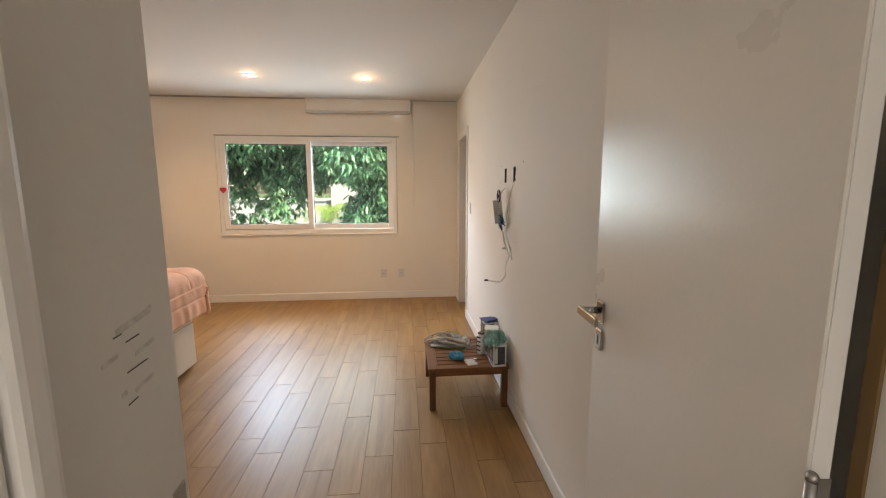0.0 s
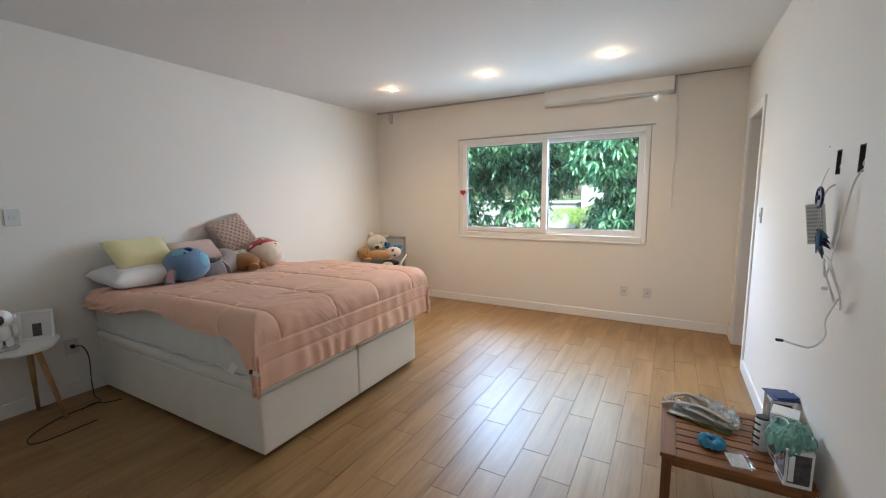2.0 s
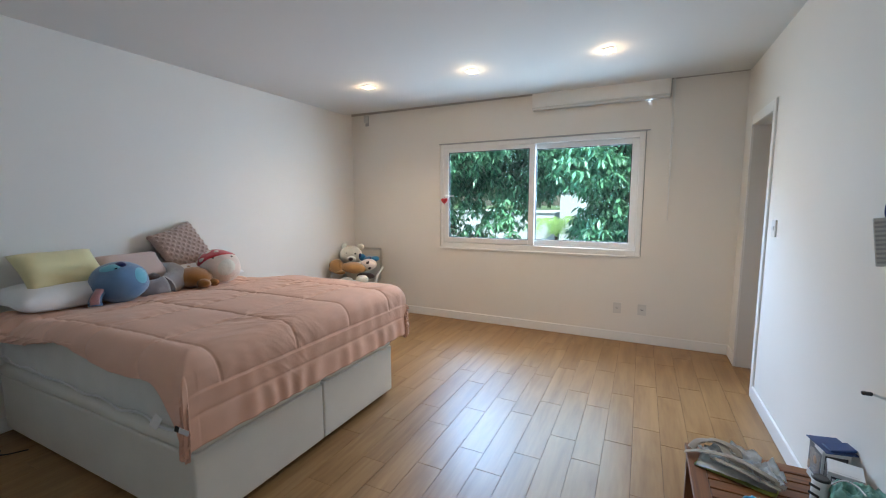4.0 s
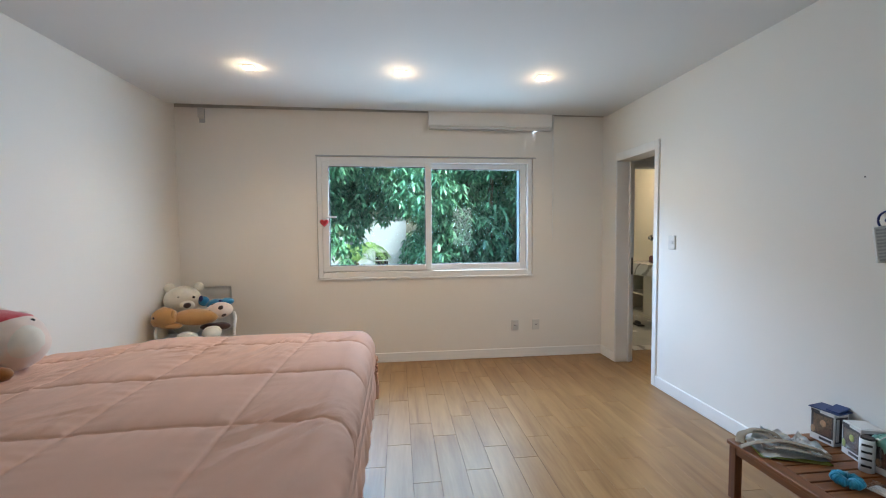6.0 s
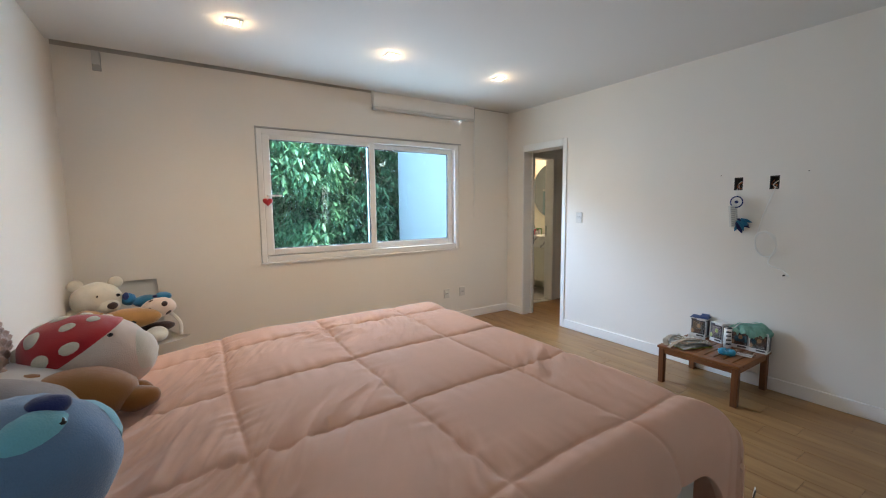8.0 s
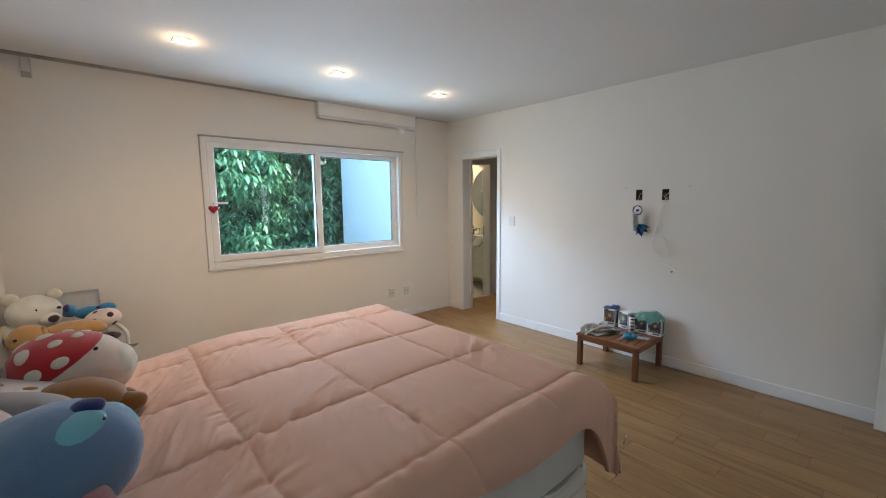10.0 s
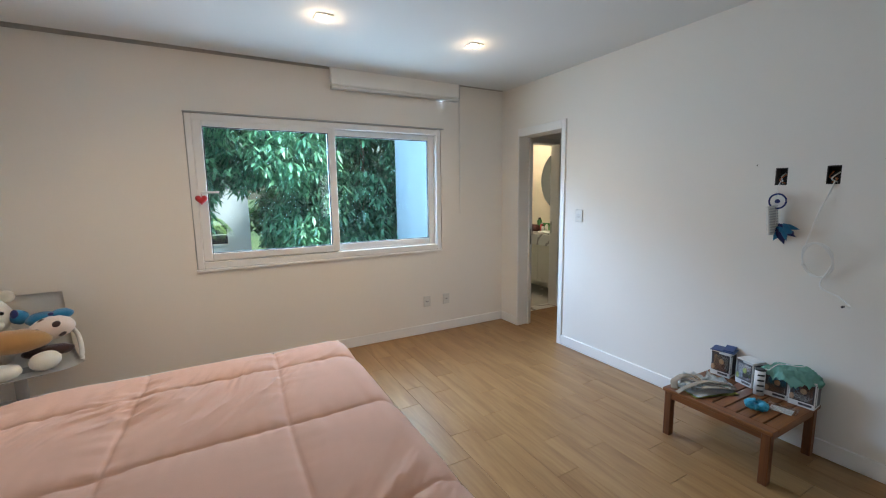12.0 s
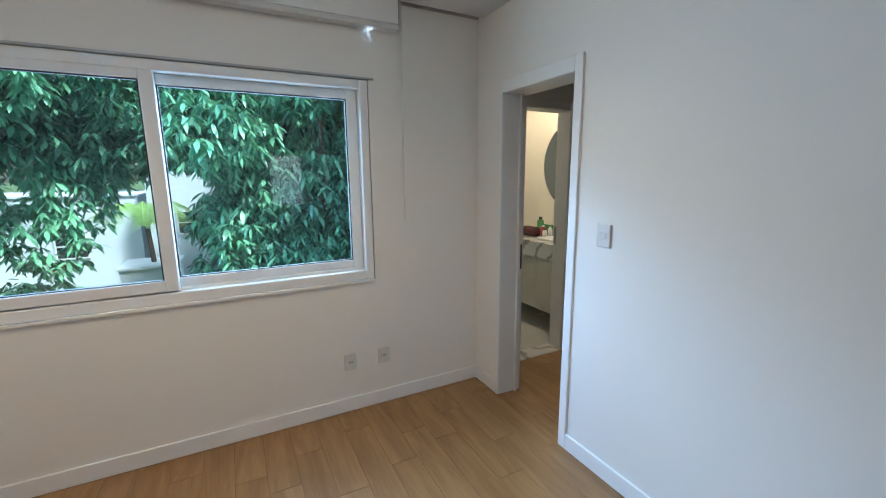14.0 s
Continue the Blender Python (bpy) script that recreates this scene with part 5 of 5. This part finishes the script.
cable = empty("wall_cable", (E, 3.05, 1.115), "coiled off-white cable hanging loose from the wall box", "cable")
_pts = [(0.03, 0.0, 0.46), (-0.01, 0.0, 0.4), (-0.02, 0.045, 0.25), (-0.03, 0.075, 0.1), (-0.04, 0.085, 0.02)]
for k in range(1, 24):
    a = 0.15 + 2 * math.pi * k / 9
    rr = 0.088 + 0.012 * math.sin(k * 1.3)
    _pts.append((-0.035 - 0.025 * math.sin(k * 0.7), 0.02 + rr * 0.85 * math.cos(a), 0.01 + rr * math.sin(a)))
_pts += [(-0.05, -0.01, -0.13), (-0.07, -0.1, -0.17), (-0.12, -0.16, -0.2), (-0.17, -0.165, -0.195), (-0.2, -0.16, -0.187)]
part("sheath", tube(bmesh.new(), _pts, 0.0036, 8, 5), WHITEP, cable)
part("tie", boxm(-0.052, -0.03, 0.07, 0.086, -0.03, -0.015, 0.004, 2), WHITEP, cable)
part("connector", boxm(-0.222, -0.198, -0.165, -0.155, -0.193, -0.183, 0.002), BLACK, cable, "metal plug end")
for y, z in ((3.413, 1.663), (2.855, 1.66)):
    _o = part("wall_screw_hole", cyl(bmesh.new(), (E - 0.0015, y, z), (E + 0.0015, y, z), 0.004, n=10), BLACK)
    tagged(_o, "small dark screw hole in the white wall", "screw hole")

# ---- bathroom ----
vanity = empty("vanity_unit", (0, 0, 0), "cream wall-hung vanity unit under a marble top", "cabinet")
part("body", boxm(2.13, 2.59, 6.28, 6.94, 0.22, 0.765), LACQ, vanity)
part("door", boxm(2.112, 2.129, 6.283, 6.608, 0.222, 0.76, 0.002), LACQ, vanity)
part("door", boxm(2.112, 2.129, 6.612, 6.937, 0.222, 0.76, 0.002), LACQ, vanity)
top = empty("washstand_top", (0, 0, 0), "grey veined marble washstand top with an apron", "countertop")
part("slab", boxm(2.08, 2.6, 6.25, 7.4, 0.905, 0.93, 0.003), MARBLE, top)
part("apron", boxm(2.08, 2.1, 6.25, 7.4, 0.768, 0.904, 0.002), MARBLE, top)
_b = boxm(2.2, 2.5, 6.35, 6.72, 0.931, 0.95, 0.01, 3)
_o = part("washbasin", _b, WHITEP, smooth=True)
tagged(_o, "white ceramic washbasin set in the marble top", "washbasin")
shelf = empty("open_shelf", (0, 0, 0), "cream open shelf bay beside the vanity doors", "shelf")
for z in (0.22, 0.48, 0.745):
    part("board", boxm(2.13, 2.59, 6.945, 7.38, z, z + 0.018), LACQ, shelf)
part("side", boxm(2.13, 2.59, 7.38, 7.398, 0.22, 0.763), LACQ, shelf)
part("back", boxm(2.575, 2.59, 6.945, 7.38, 0.22, 0.763), LACQ, shelf)
_b = cyl(bmesh.new(), (2.575, 6.61, 1.69), (2.595, 6.61, 1.69), 0.462, n=72, smooth=False)
mirror = part("round_mirror", _b, STEEL)
tagged(mirror, "large round frameless mirror above the washstand", "mirror")
part("glass", cyl(bmesh.new(), (2.572, 6.61, 1.69), (2.576, 6.61, 1.69), 0.458, n=72, smooth=False), MIRROR, mirror)
_o = part("shower_screen", boxm(1.11, 1.12, 6.5, 8.2, 0.02, 1.75), FROST)
tagged(_o, "tall frosted blue-grey screen on the bathroom wall", "screen")
part("rail", boxm(1.105, 1.13, 6.5, 8.2, 1.75, 1.79, 0.003), WHITEP, _o)
hook = empty("towel_hook", (2.6, 7.5, 1.27), "round chrome towel hook on the cream wall", "hook")
part("plate", cyl(bmesh.new(), (0, 0, 0), (-0.012, 0, 0), 0.045, n=24), CHROME, hook)
part("knob", ball(bmesh.new(), (-0.035, 0, 0), (0.028, 0.03, 0.03)), CHROME, hook)
lamp = empty("bathroom_ceiling_light", (1.95, 7.0, 2.5), "round glowing ceiling light in the bathroom", "ceiling lamp")
part("base", cyl(bmesh.new(), (0, 0, 0), (0, 0, -0.015), 0.14, n=32), WHITEP, lamp)
part("diffuser", ball(bmesh.new(), (0, 0, -0.015), (0.13, 0.13, 0.03)), DIFFUSER, lamp)
_b = boxm(-0.06, 0.06, -0.11, 0.11, 0, 0.1, 0.035, 4)
for v in _b.verts:
    v.co += noise.noise_vector(v.co * 20) * 0.008
_o = part("wash_bag", _b, AMBER, smooth=True)
_o.location = (2.3, 6.93, 0.931)
tagged(_o, "dark flowered wash bag on the marble top", "bag")


def bottle(x, y, r, h, material, cap, label):
    bm = cyl(bmesh.new(), (0, 0, 0), (0, 0, h * 0.8), r, n=16)
    cyl(bm, (0, 0, h * 0.8), (0, 0, h * 0.86), r, r * 0.6, 16)
    o = part("bottle", bm, material)
    o.location = (x, y, 0.931)
    part("cap", cyl(bmesh.new(), (0, 0, h * 0.86), (0, 0, h), r * 0.55, n=12), cap, o)
    tagged(o, label, "bottle", "bottles on the washstand")


bottle(2.42, 6.92, 0.035, 0.2, GREENP, BLACK, "dark green bottle with a black cap")
bottle(2.33, 6.77, 0.026, 0.13, REDP, WHITEP, "red bottle with a white cap")
bottle(2.4, 6.74, 0.024, 0.11, WHITEP, WHITEP, "white plastic bottle on the washstand")
bottle(2.3, 6.71, 0.022, 0.1, CARD_W, BLACK, "white bottle with a black cap")
_b = boxm(-0.02, 0.025, -0.09, 0.09, 0, 0.12, 0.01, 2)
_o = part("tissue_pack", _b, GREENP)
_o.location = (2.46, 6.85, 0.931)
tagged(_o, "green soft pack standing behind the wash bag", "pack")
_b = ball(boxm(-0.05, 0.05, -0.1, 0.1, 0, 0.02, 0.008, 2), (0.02, 0.03, 0.03), (0.03, 0.07, 0.03))
_o = part("slipper", _b, BLACK)
_o.location = (2.2, 7.2, 0.004)
tagged(_o, "black slipper on the bathroom floor", "slipper")

# ---- outside: ground, houses, trees ----
structure("ground", boxm(-400, 400, 9.13, 600, -3.2, -3.0), GRASS, "green garden ground", "ground")
structure("ground_near", boxm(-400, 0.95, N + 0.15, 9.13, -3.2, -3.0), GRASS, "green garden ground below the window", "ground")


def far_house(x0, x1, y0, y1, z1, windows, label, roof=True):
    e = empty("house", ((x0 + x1) / 2, y0, -3.0), label, "house")
    cx = (x0 + x1) / 2
    part("wall", boxm(x0 - cx, x1 - cx, 0, y1 - y0, 0, z1 + 3), RENDERW, e)
    part("coping", boxm(x0 - cx - 0.06, x1 - cx + 0.06, -0.06, y1 - y0 + 0.06, z1 + 3, z1 + 3.08, 0.01), ROOFM if roof else RENDERW, e)
    for a, b, c, d in windows:
        w = part("window", boxm(a - cx, b - cx, -0.03, 0.02, c + 3, d + 3), DARKGL, e)
        part("frame", ring_frame(a - cx - 0.05, b - cx + 0.05, c + 2.95, d + 3.05, -0.06, 0.0, 0.05, 0.05, 0.05, 0.05, 0), PALEGREY, w)
        part("bar", boxm(a - cx, b - cx, -0.045, -0.03, (c + d) / 2 + 2.98, (c + d) / 2 + 3.02), PALEGREY, w)


far_house(-3.1, -0.9, 20, 25, 1.9, [(-2.28, -1.72, -0.3, 0.42)], "white rendered house seen through the leaves", False)
far_house(-9.5, -3.6, 21.5, 27, 0.95, [(-6.0, -5.2, -1.1, -0.3), (-8.2, -7.4, -1.0, -0.2)], "low white rendered house behind the garden", False)
far_house(-3.6, -2.2, 17.5, 19, -1.0, [], "low white garden wall block", False)


def leaf_mesh(name, clusters, per, size, droop, seed, material):
    """Whorls of long folded leaves at the given twig ends."""
    rng = np.random.default_rng(seed)
    n = len(clusters) * per
    c = np.repeat(np.asarray(clusters, float), per, 0)
    az = (np.tile(np.arange(per), len(clusters)) * 2.39996) + np.repeat(rng.random(len(clusters)) * 6.28, per)
    el = rng.uniform(-0.6, 0.4, n) - droop
    d = np.stack([np.cos(az) * np.cos(el), np.sin(az) * np.cos(el), np.sin(el)], 1)
    c = c + rng.normal(0, size * 0.13, (n, 3))
    L = size * rng.uniform(0.7, 1.3, n)[:, None]
    side = np.cross(d, [0, 0, 1.0]) + rng.normal(0, 0.2, (n, 3))
    side /= np.linalg.norm(side, axis=1, keepdims=True)
    w = L * rng.uniform(0.115, 0.16, n)[:, None]
    down = np.array([0, 0, -1.0])
    p0 = c
    up = np.array([0, 0, 0.1])
    m1, m2 = c + d * L * 0.32 + down * L * 0.01, c + d * L * 0.68 + down * L * 0.09
    a1, b1 = m1 + (side * 0.85 + up) * w, m1 - (side * 0.85 - up) * w
    a2, b2 = m2 + (side + up) * w, m2 - (side - up) * w
    tip = c + d * L + down * L * 0.24
    v = np.stack([p0, a1, m1, b1, a2, m2, b2, tip], 1).reshape(-1, 3)
    base = (np.arange(n) * 8)[:, None]
    tri = [[0, 1, 2], [0, 2, 3], [1, 4, 5], [1, 5, 2], [2, 5, 6], [2, 6, 3], [4, 7, 5], [5, 7, 6]]
    f = np.concatenate([base + t for t in tri], 0)
    me = bpy.data.meshes.new(name)
    me.from_pydata(v.tolist(), [], f.tolist())
    for poly in me.polygons:
        poly.use_smooth = False
    me.materials.append(material)
    return me


def clump_points(rng, blobs, density):
    out = []
    for (x, y, z), (rx, ry, rz) in blobs:
        k = int(density * (rx * ry + ry * rz + rx * rz))
        u = rng.normal(0, 1, (k, 3))
        u /= np.linalg.norm(u, axis=1, keepdims=True)
        r = rng.uniform(0.55, 1.05, (k, 1)) ** 0.6
        out.append(np.array([x, y, z]) + u * r * [rx, ry, rz])
    return np.concatenate(out)


_rng = np.random.default_rng(11)
_blobs = []
for _ in range(66):
    x, z = _rng.uniform(-7.5, -0.6), _rng.uniform(1.9, 5.2)
    _blobs.append(((x, _rng.uniform(9.2, 11.4), z), _rng.uniform(0.45, 0.95, 3)))
for _ in range(60):
    x, z = _rng.uniform(-0.75, 3.4), _rng.uniform(-2.2, 4.8)
    _blobs.append(((x, _rng.uniform(9.6, 11.4), z), _rng.uniform(0.45, 0.9, 3)))
for x, y, z, r in ((-3.6, 10.0, 1.25, 0.55), (-4.4, 10.2, 1.0, 0.6), (-5.3, 10.1, 1.3, 0.7), (-2.9, 10.4, 1.6, 0.45), (-2.3, 10.3, 1.9, 0.4), (-0.7, 10.2, 1.1, 0.42), (-0.8, 10.4, 0.4, 0.4), (-0.6, 10.1, -0.3, 0.5), (-4.9, 10.0, 0.4, 0.5), (-6.2, 10.2, 0.8, 0.7), (-2.7, 10.1, 0.85, 0.45), (-2.85, 10.2, 0.3, 0.36), (-2.4, 10.2, 1.35, 0.45)):
    _blobs.append(((x, y, z), (r, r * 0.8, r)))
for k in range(16):
    _blobs.append(((-6.4 + 0.36 * k, 10.0 + 0.15 * (k % 3), 2.15 + 0.12 * math.sin(2.3 * k)), (0.5, 0.4, 0.46)))
_near = clump_points(_rng, _blobs, 105)

tree = empty("tree", (-0.9, 11.3, -3.0), "large leafy broad-crowned tree outside the window", "tree")
_b = bmesh.new()


def limb(bm, pts, r0, r1):
    line = curve_points(pts, 5)
    rings = []
    for i, c in enumerate(line):
        t = i / (len(line) - 1)
        r = (r0 + (r1 - r0) * t) * (1 + 0.12 * noise.noise(c * 3))
        d = (line[min(i + 1, len(line) - 1)] - line[max(i - 1, 0)]).normalized()
        s = d.orthogonal().normalized()
        u = d.cross(s)
        rings.append([bm.verts.new(c + s * (r * math.cos(2 * math.pi * j / 10)) + u * (r * math.sin(2 * math.pi * j / 10))) for j in range(10)])
    for a, b in zip(rings, rings[1:]):
        for j in range(10):
            bm.faces.new((a[j], a[(j + 1) % 10], b[(j + 1) % 10], b[j])).smooth = True
    return bm


limb(_b, [(1.3, 0.4, 0), (1.25, 0.3, 2), (1.1, 0.1, 4), (0.7, -0.1, 5.2), (0.2, -0.2, 7.5)], 0.24, 0.1)
part("trunk", _b, BARK, tree)
for pts in ([(0.95, 0.0, 4.5), (-0.5, 0.1, 5.4), (-2, 0.2, 5.9), (-3.8, 0.2, 6.4)], [(0.9, -0.05, 4.6), (1.2, -0.5, 5.4), (1.6, -0.6, 6.2)], [(0.65, -0.1, 5.3), (-0.8, -0.7, 6.1), (-2.4, -0.9, 6.8)], [(1.15, 0.15, 3.2), (1.5, -0.5, 3.7), (1.9, -0.8, 4.2)], [(0.6, -0.1, 5.5), (0.5, -0.7, 6.6), (0.9, -0.9, 7.4)]):
    part("limb", limb(bmesh.new(), pts, 0.11, 0.025), BARK, tree)
crown = new("crown", leaf_mesh("crown", _near - np.array([-0.9, 11.3, -3.0]), 9, 0.165, 0.45, 3, LEAF))
crown.parent = tree

tree3 = empty("tree", (0.3, 15.0, -3.0), "leafy tree behind the broad crown", "tree")
part("trunk", limb(bmesh.new(), [(0, 0, 0), (0.1, 0.1, 2), (0.0, 0.1, 4.5)], 0.16, 0.07), BARK, tree3)
_blobs = [((_rng.uniform(-0.75, 1.6), _rng.uniform(-0.8, 0.9), _rng.uniform(0.6, 6.4)), _rng.uniform(0.4, 0.65, 3)) for _ in range(34)]
_o = new("crown", leaf_mesh("crown", clump_points(_rng, _blobs, 55), 8, 0.22, 0.3, 15, LEAF))
_o.parent = tree3
shrub = empty("shrub", (0.6, 21.5, -3.0), "dense dark green shrub in the garden", "shrub")
part("stem", limb(bmesh.new(), [(0, 0, 0), (0.05, 0, 1.2), (0.0, 0.1, 2.8)], 0.1, 0.04), BARK, shrub)
_blobs = [((_rng.uniform(-1.0, 1.5), _rng.uniform(-0.7, 0.8), _rng.uniform(0.4, 4.6)), _rng.uniform(0.5, 0.8, 3)) for _ in range(26)]
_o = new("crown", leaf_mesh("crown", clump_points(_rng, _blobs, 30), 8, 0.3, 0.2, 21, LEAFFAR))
_o.parent = shrub
tree2 = empty("tree", (1.3, 12.4, -3.0), "slender tree behind the wing of the house", "tree")
part("trunk", limb(bmesh.new(), [(0, 0, 0), (-0.5, -1.9, 2.2), (-0.6, -2.0, 4.0), (-0.4, -1.6, 6.5)], 0.12, 0.05), mat("pale_bark", (0.2, 0.14, 0.09), 0.9, vary=0.3, fine=40, bump=0.4), tree2)
_blobs = [((_rng.uniform(-2, 2), _rng.uniform(-0.5, 1.5), _rng.uniform(1.0, 8.5)), _rng.uniform(0.6, 1.1, 3)) for _ in range(26)]
_o = new("crown", leaf_mesh("crown", clump_points(_rng, _blobs, 32), 8, 0.24, 0.2, 5, LEAF))
_o.parent = tree2
for x, y, lean in ((-7.5, 27.8, 0.0), (-2.2, 26.2, 0.0), (-13, 28, 0.0), (3.5, 16, 0.0), (2.2, 24.0, 0.0)):
    t_ = empty("tree", (x, y, -3.0), "darker leafy tree farther back in the garden", "tree", "trees in the garden")
    part("trunk", limb(bmesh.new(), [(0, 0, 0), (0.2, 0.1, 3), (0.5 * lean, 0.2, 7)], 0.22, 0.08), BARK, t_)
    _blobs = [((lean + _rng.uniform(-2.8, 2.8), _rng.uniform(-1.4, 1.6), _rng.uniform(5.2, 10.5)), _rng.uniform(0.8, 1.4, 3)) for _ in range(26)]
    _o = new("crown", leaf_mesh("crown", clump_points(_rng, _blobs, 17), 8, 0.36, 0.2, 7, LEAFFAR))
    _o.parent = t_

palm = empty("palm", (-2.9, 18.2, -3.0), "bright green young palm in the neighbouring garden", "palm")
part("stem", limb(bmesh.new(), [(0, 0, 0), (0.05, 0, 1.8), (0, 0, 3.1)], 0.09, 0.06), BARK, palm)
for k in range(11):
    a = k * 2.4
    bm = bmesh.new()
    line = curve_points([(0, 0, 3.1), (0.4 * math.cos(a), 0.4 * math.sin(a), 3.7 + 0.1 * (k % 3)), (0.95 * math.cos(a), 0.95 * math.sin(a), 3.75), (1.35 * math.cos(a), 1.35 * math.sin(a), 3.3)], 14)
    for i in range(3, len(line) - 1):
        d = (line[i + 1] - line[i]).normalized()
        s = d.cross(Vector((0, 0, 1))).normalized()
        for sg in (-1, 1):
            tip = line[i] + s * (sg * 0.36) + d * 0.16 + Vector((0, 0, -0.16))
            bm.faces.new((bm.verts.new(line[i] - d * 0.01), bm.verts.new(line[i] + d * 0.012), bm.verts.new(tip)))
    tube(bm, line, 0.012, 5, 1)
    part("frond", bm, PALMG, palm)
_blobs = [((_rng.uniform(-9, -1.2), _rng.uniform(15.5, 17), _rng.uniform(-2.9, -1.8)), _rng.uniform(0.4, 0.8, 3)) for _ in range(22)]
_o = new("hedge", leaf_mesh("hedge", clump_points(_rng, _blobs, 30), 8, 0.2, 0.0, 9, PALMG))
tagged(_o, "bright green low shrubs in the garden", "shrubs", kind="stuff")

# ---- floor planks, laid last ----
PW, PL, GAP = 0.157, 0.70, 0.0022


def plank_mesh():
    bm = boxm(-PW / 2 + GAP / 2, PW / 2 - GAP / 2, -PL / 2 + GAP / 2, PL / 2 - GAP / 2, -0.003, 0.0)
    es = [e for e in bm.edges if all(v.co.z > -0.001 for v in e.verts)]
    bmesh.ops.bevel(bm, geom=es, offset=0.0006, segments=1, affect="EDGES")
    me = bpy.data.meshes.new("plank")
    bm.to_mesh(me)
    bm.free()
    me.materials.append(PLANK)
    return me


_plank = plank_mesh()


def lay(x0, x1, y0, y1):
    k0 = math.floor((x0 + 0.578) / PW)
    k = k0
    while -0.578 + k * PW < x1 - 0.005:
        a, b = max(x0, -0.578 + k * PW), min(x1, -0.578 + (k + 1) * PW)
        y = y0 - ((k % 2) * 0.37 + 0.09 * ((k * 7) % 3) + 0.32) % PL
        while y < y1 - 0.005:
            c, d = max(y0, y), min(y1, y + PL)
            if d - c > 0.02 and b - a > 0.01:
                o = new("plank", _plank)
                o.parent = floor
                o.location = ((a + b) / 2, (c + d) / 2, 0)
                o.scale = ((b - a) / PW, (d - c) / PL, 1)
            y += PL
        k += 1


lay(W, E, S, N)
lay(E, E + 0.19, 5.055, 5.685)
lay(E + 0.19, 2.1, 5.0, 6.05)
lay(0.042, 0.895, S - 0.14, S)
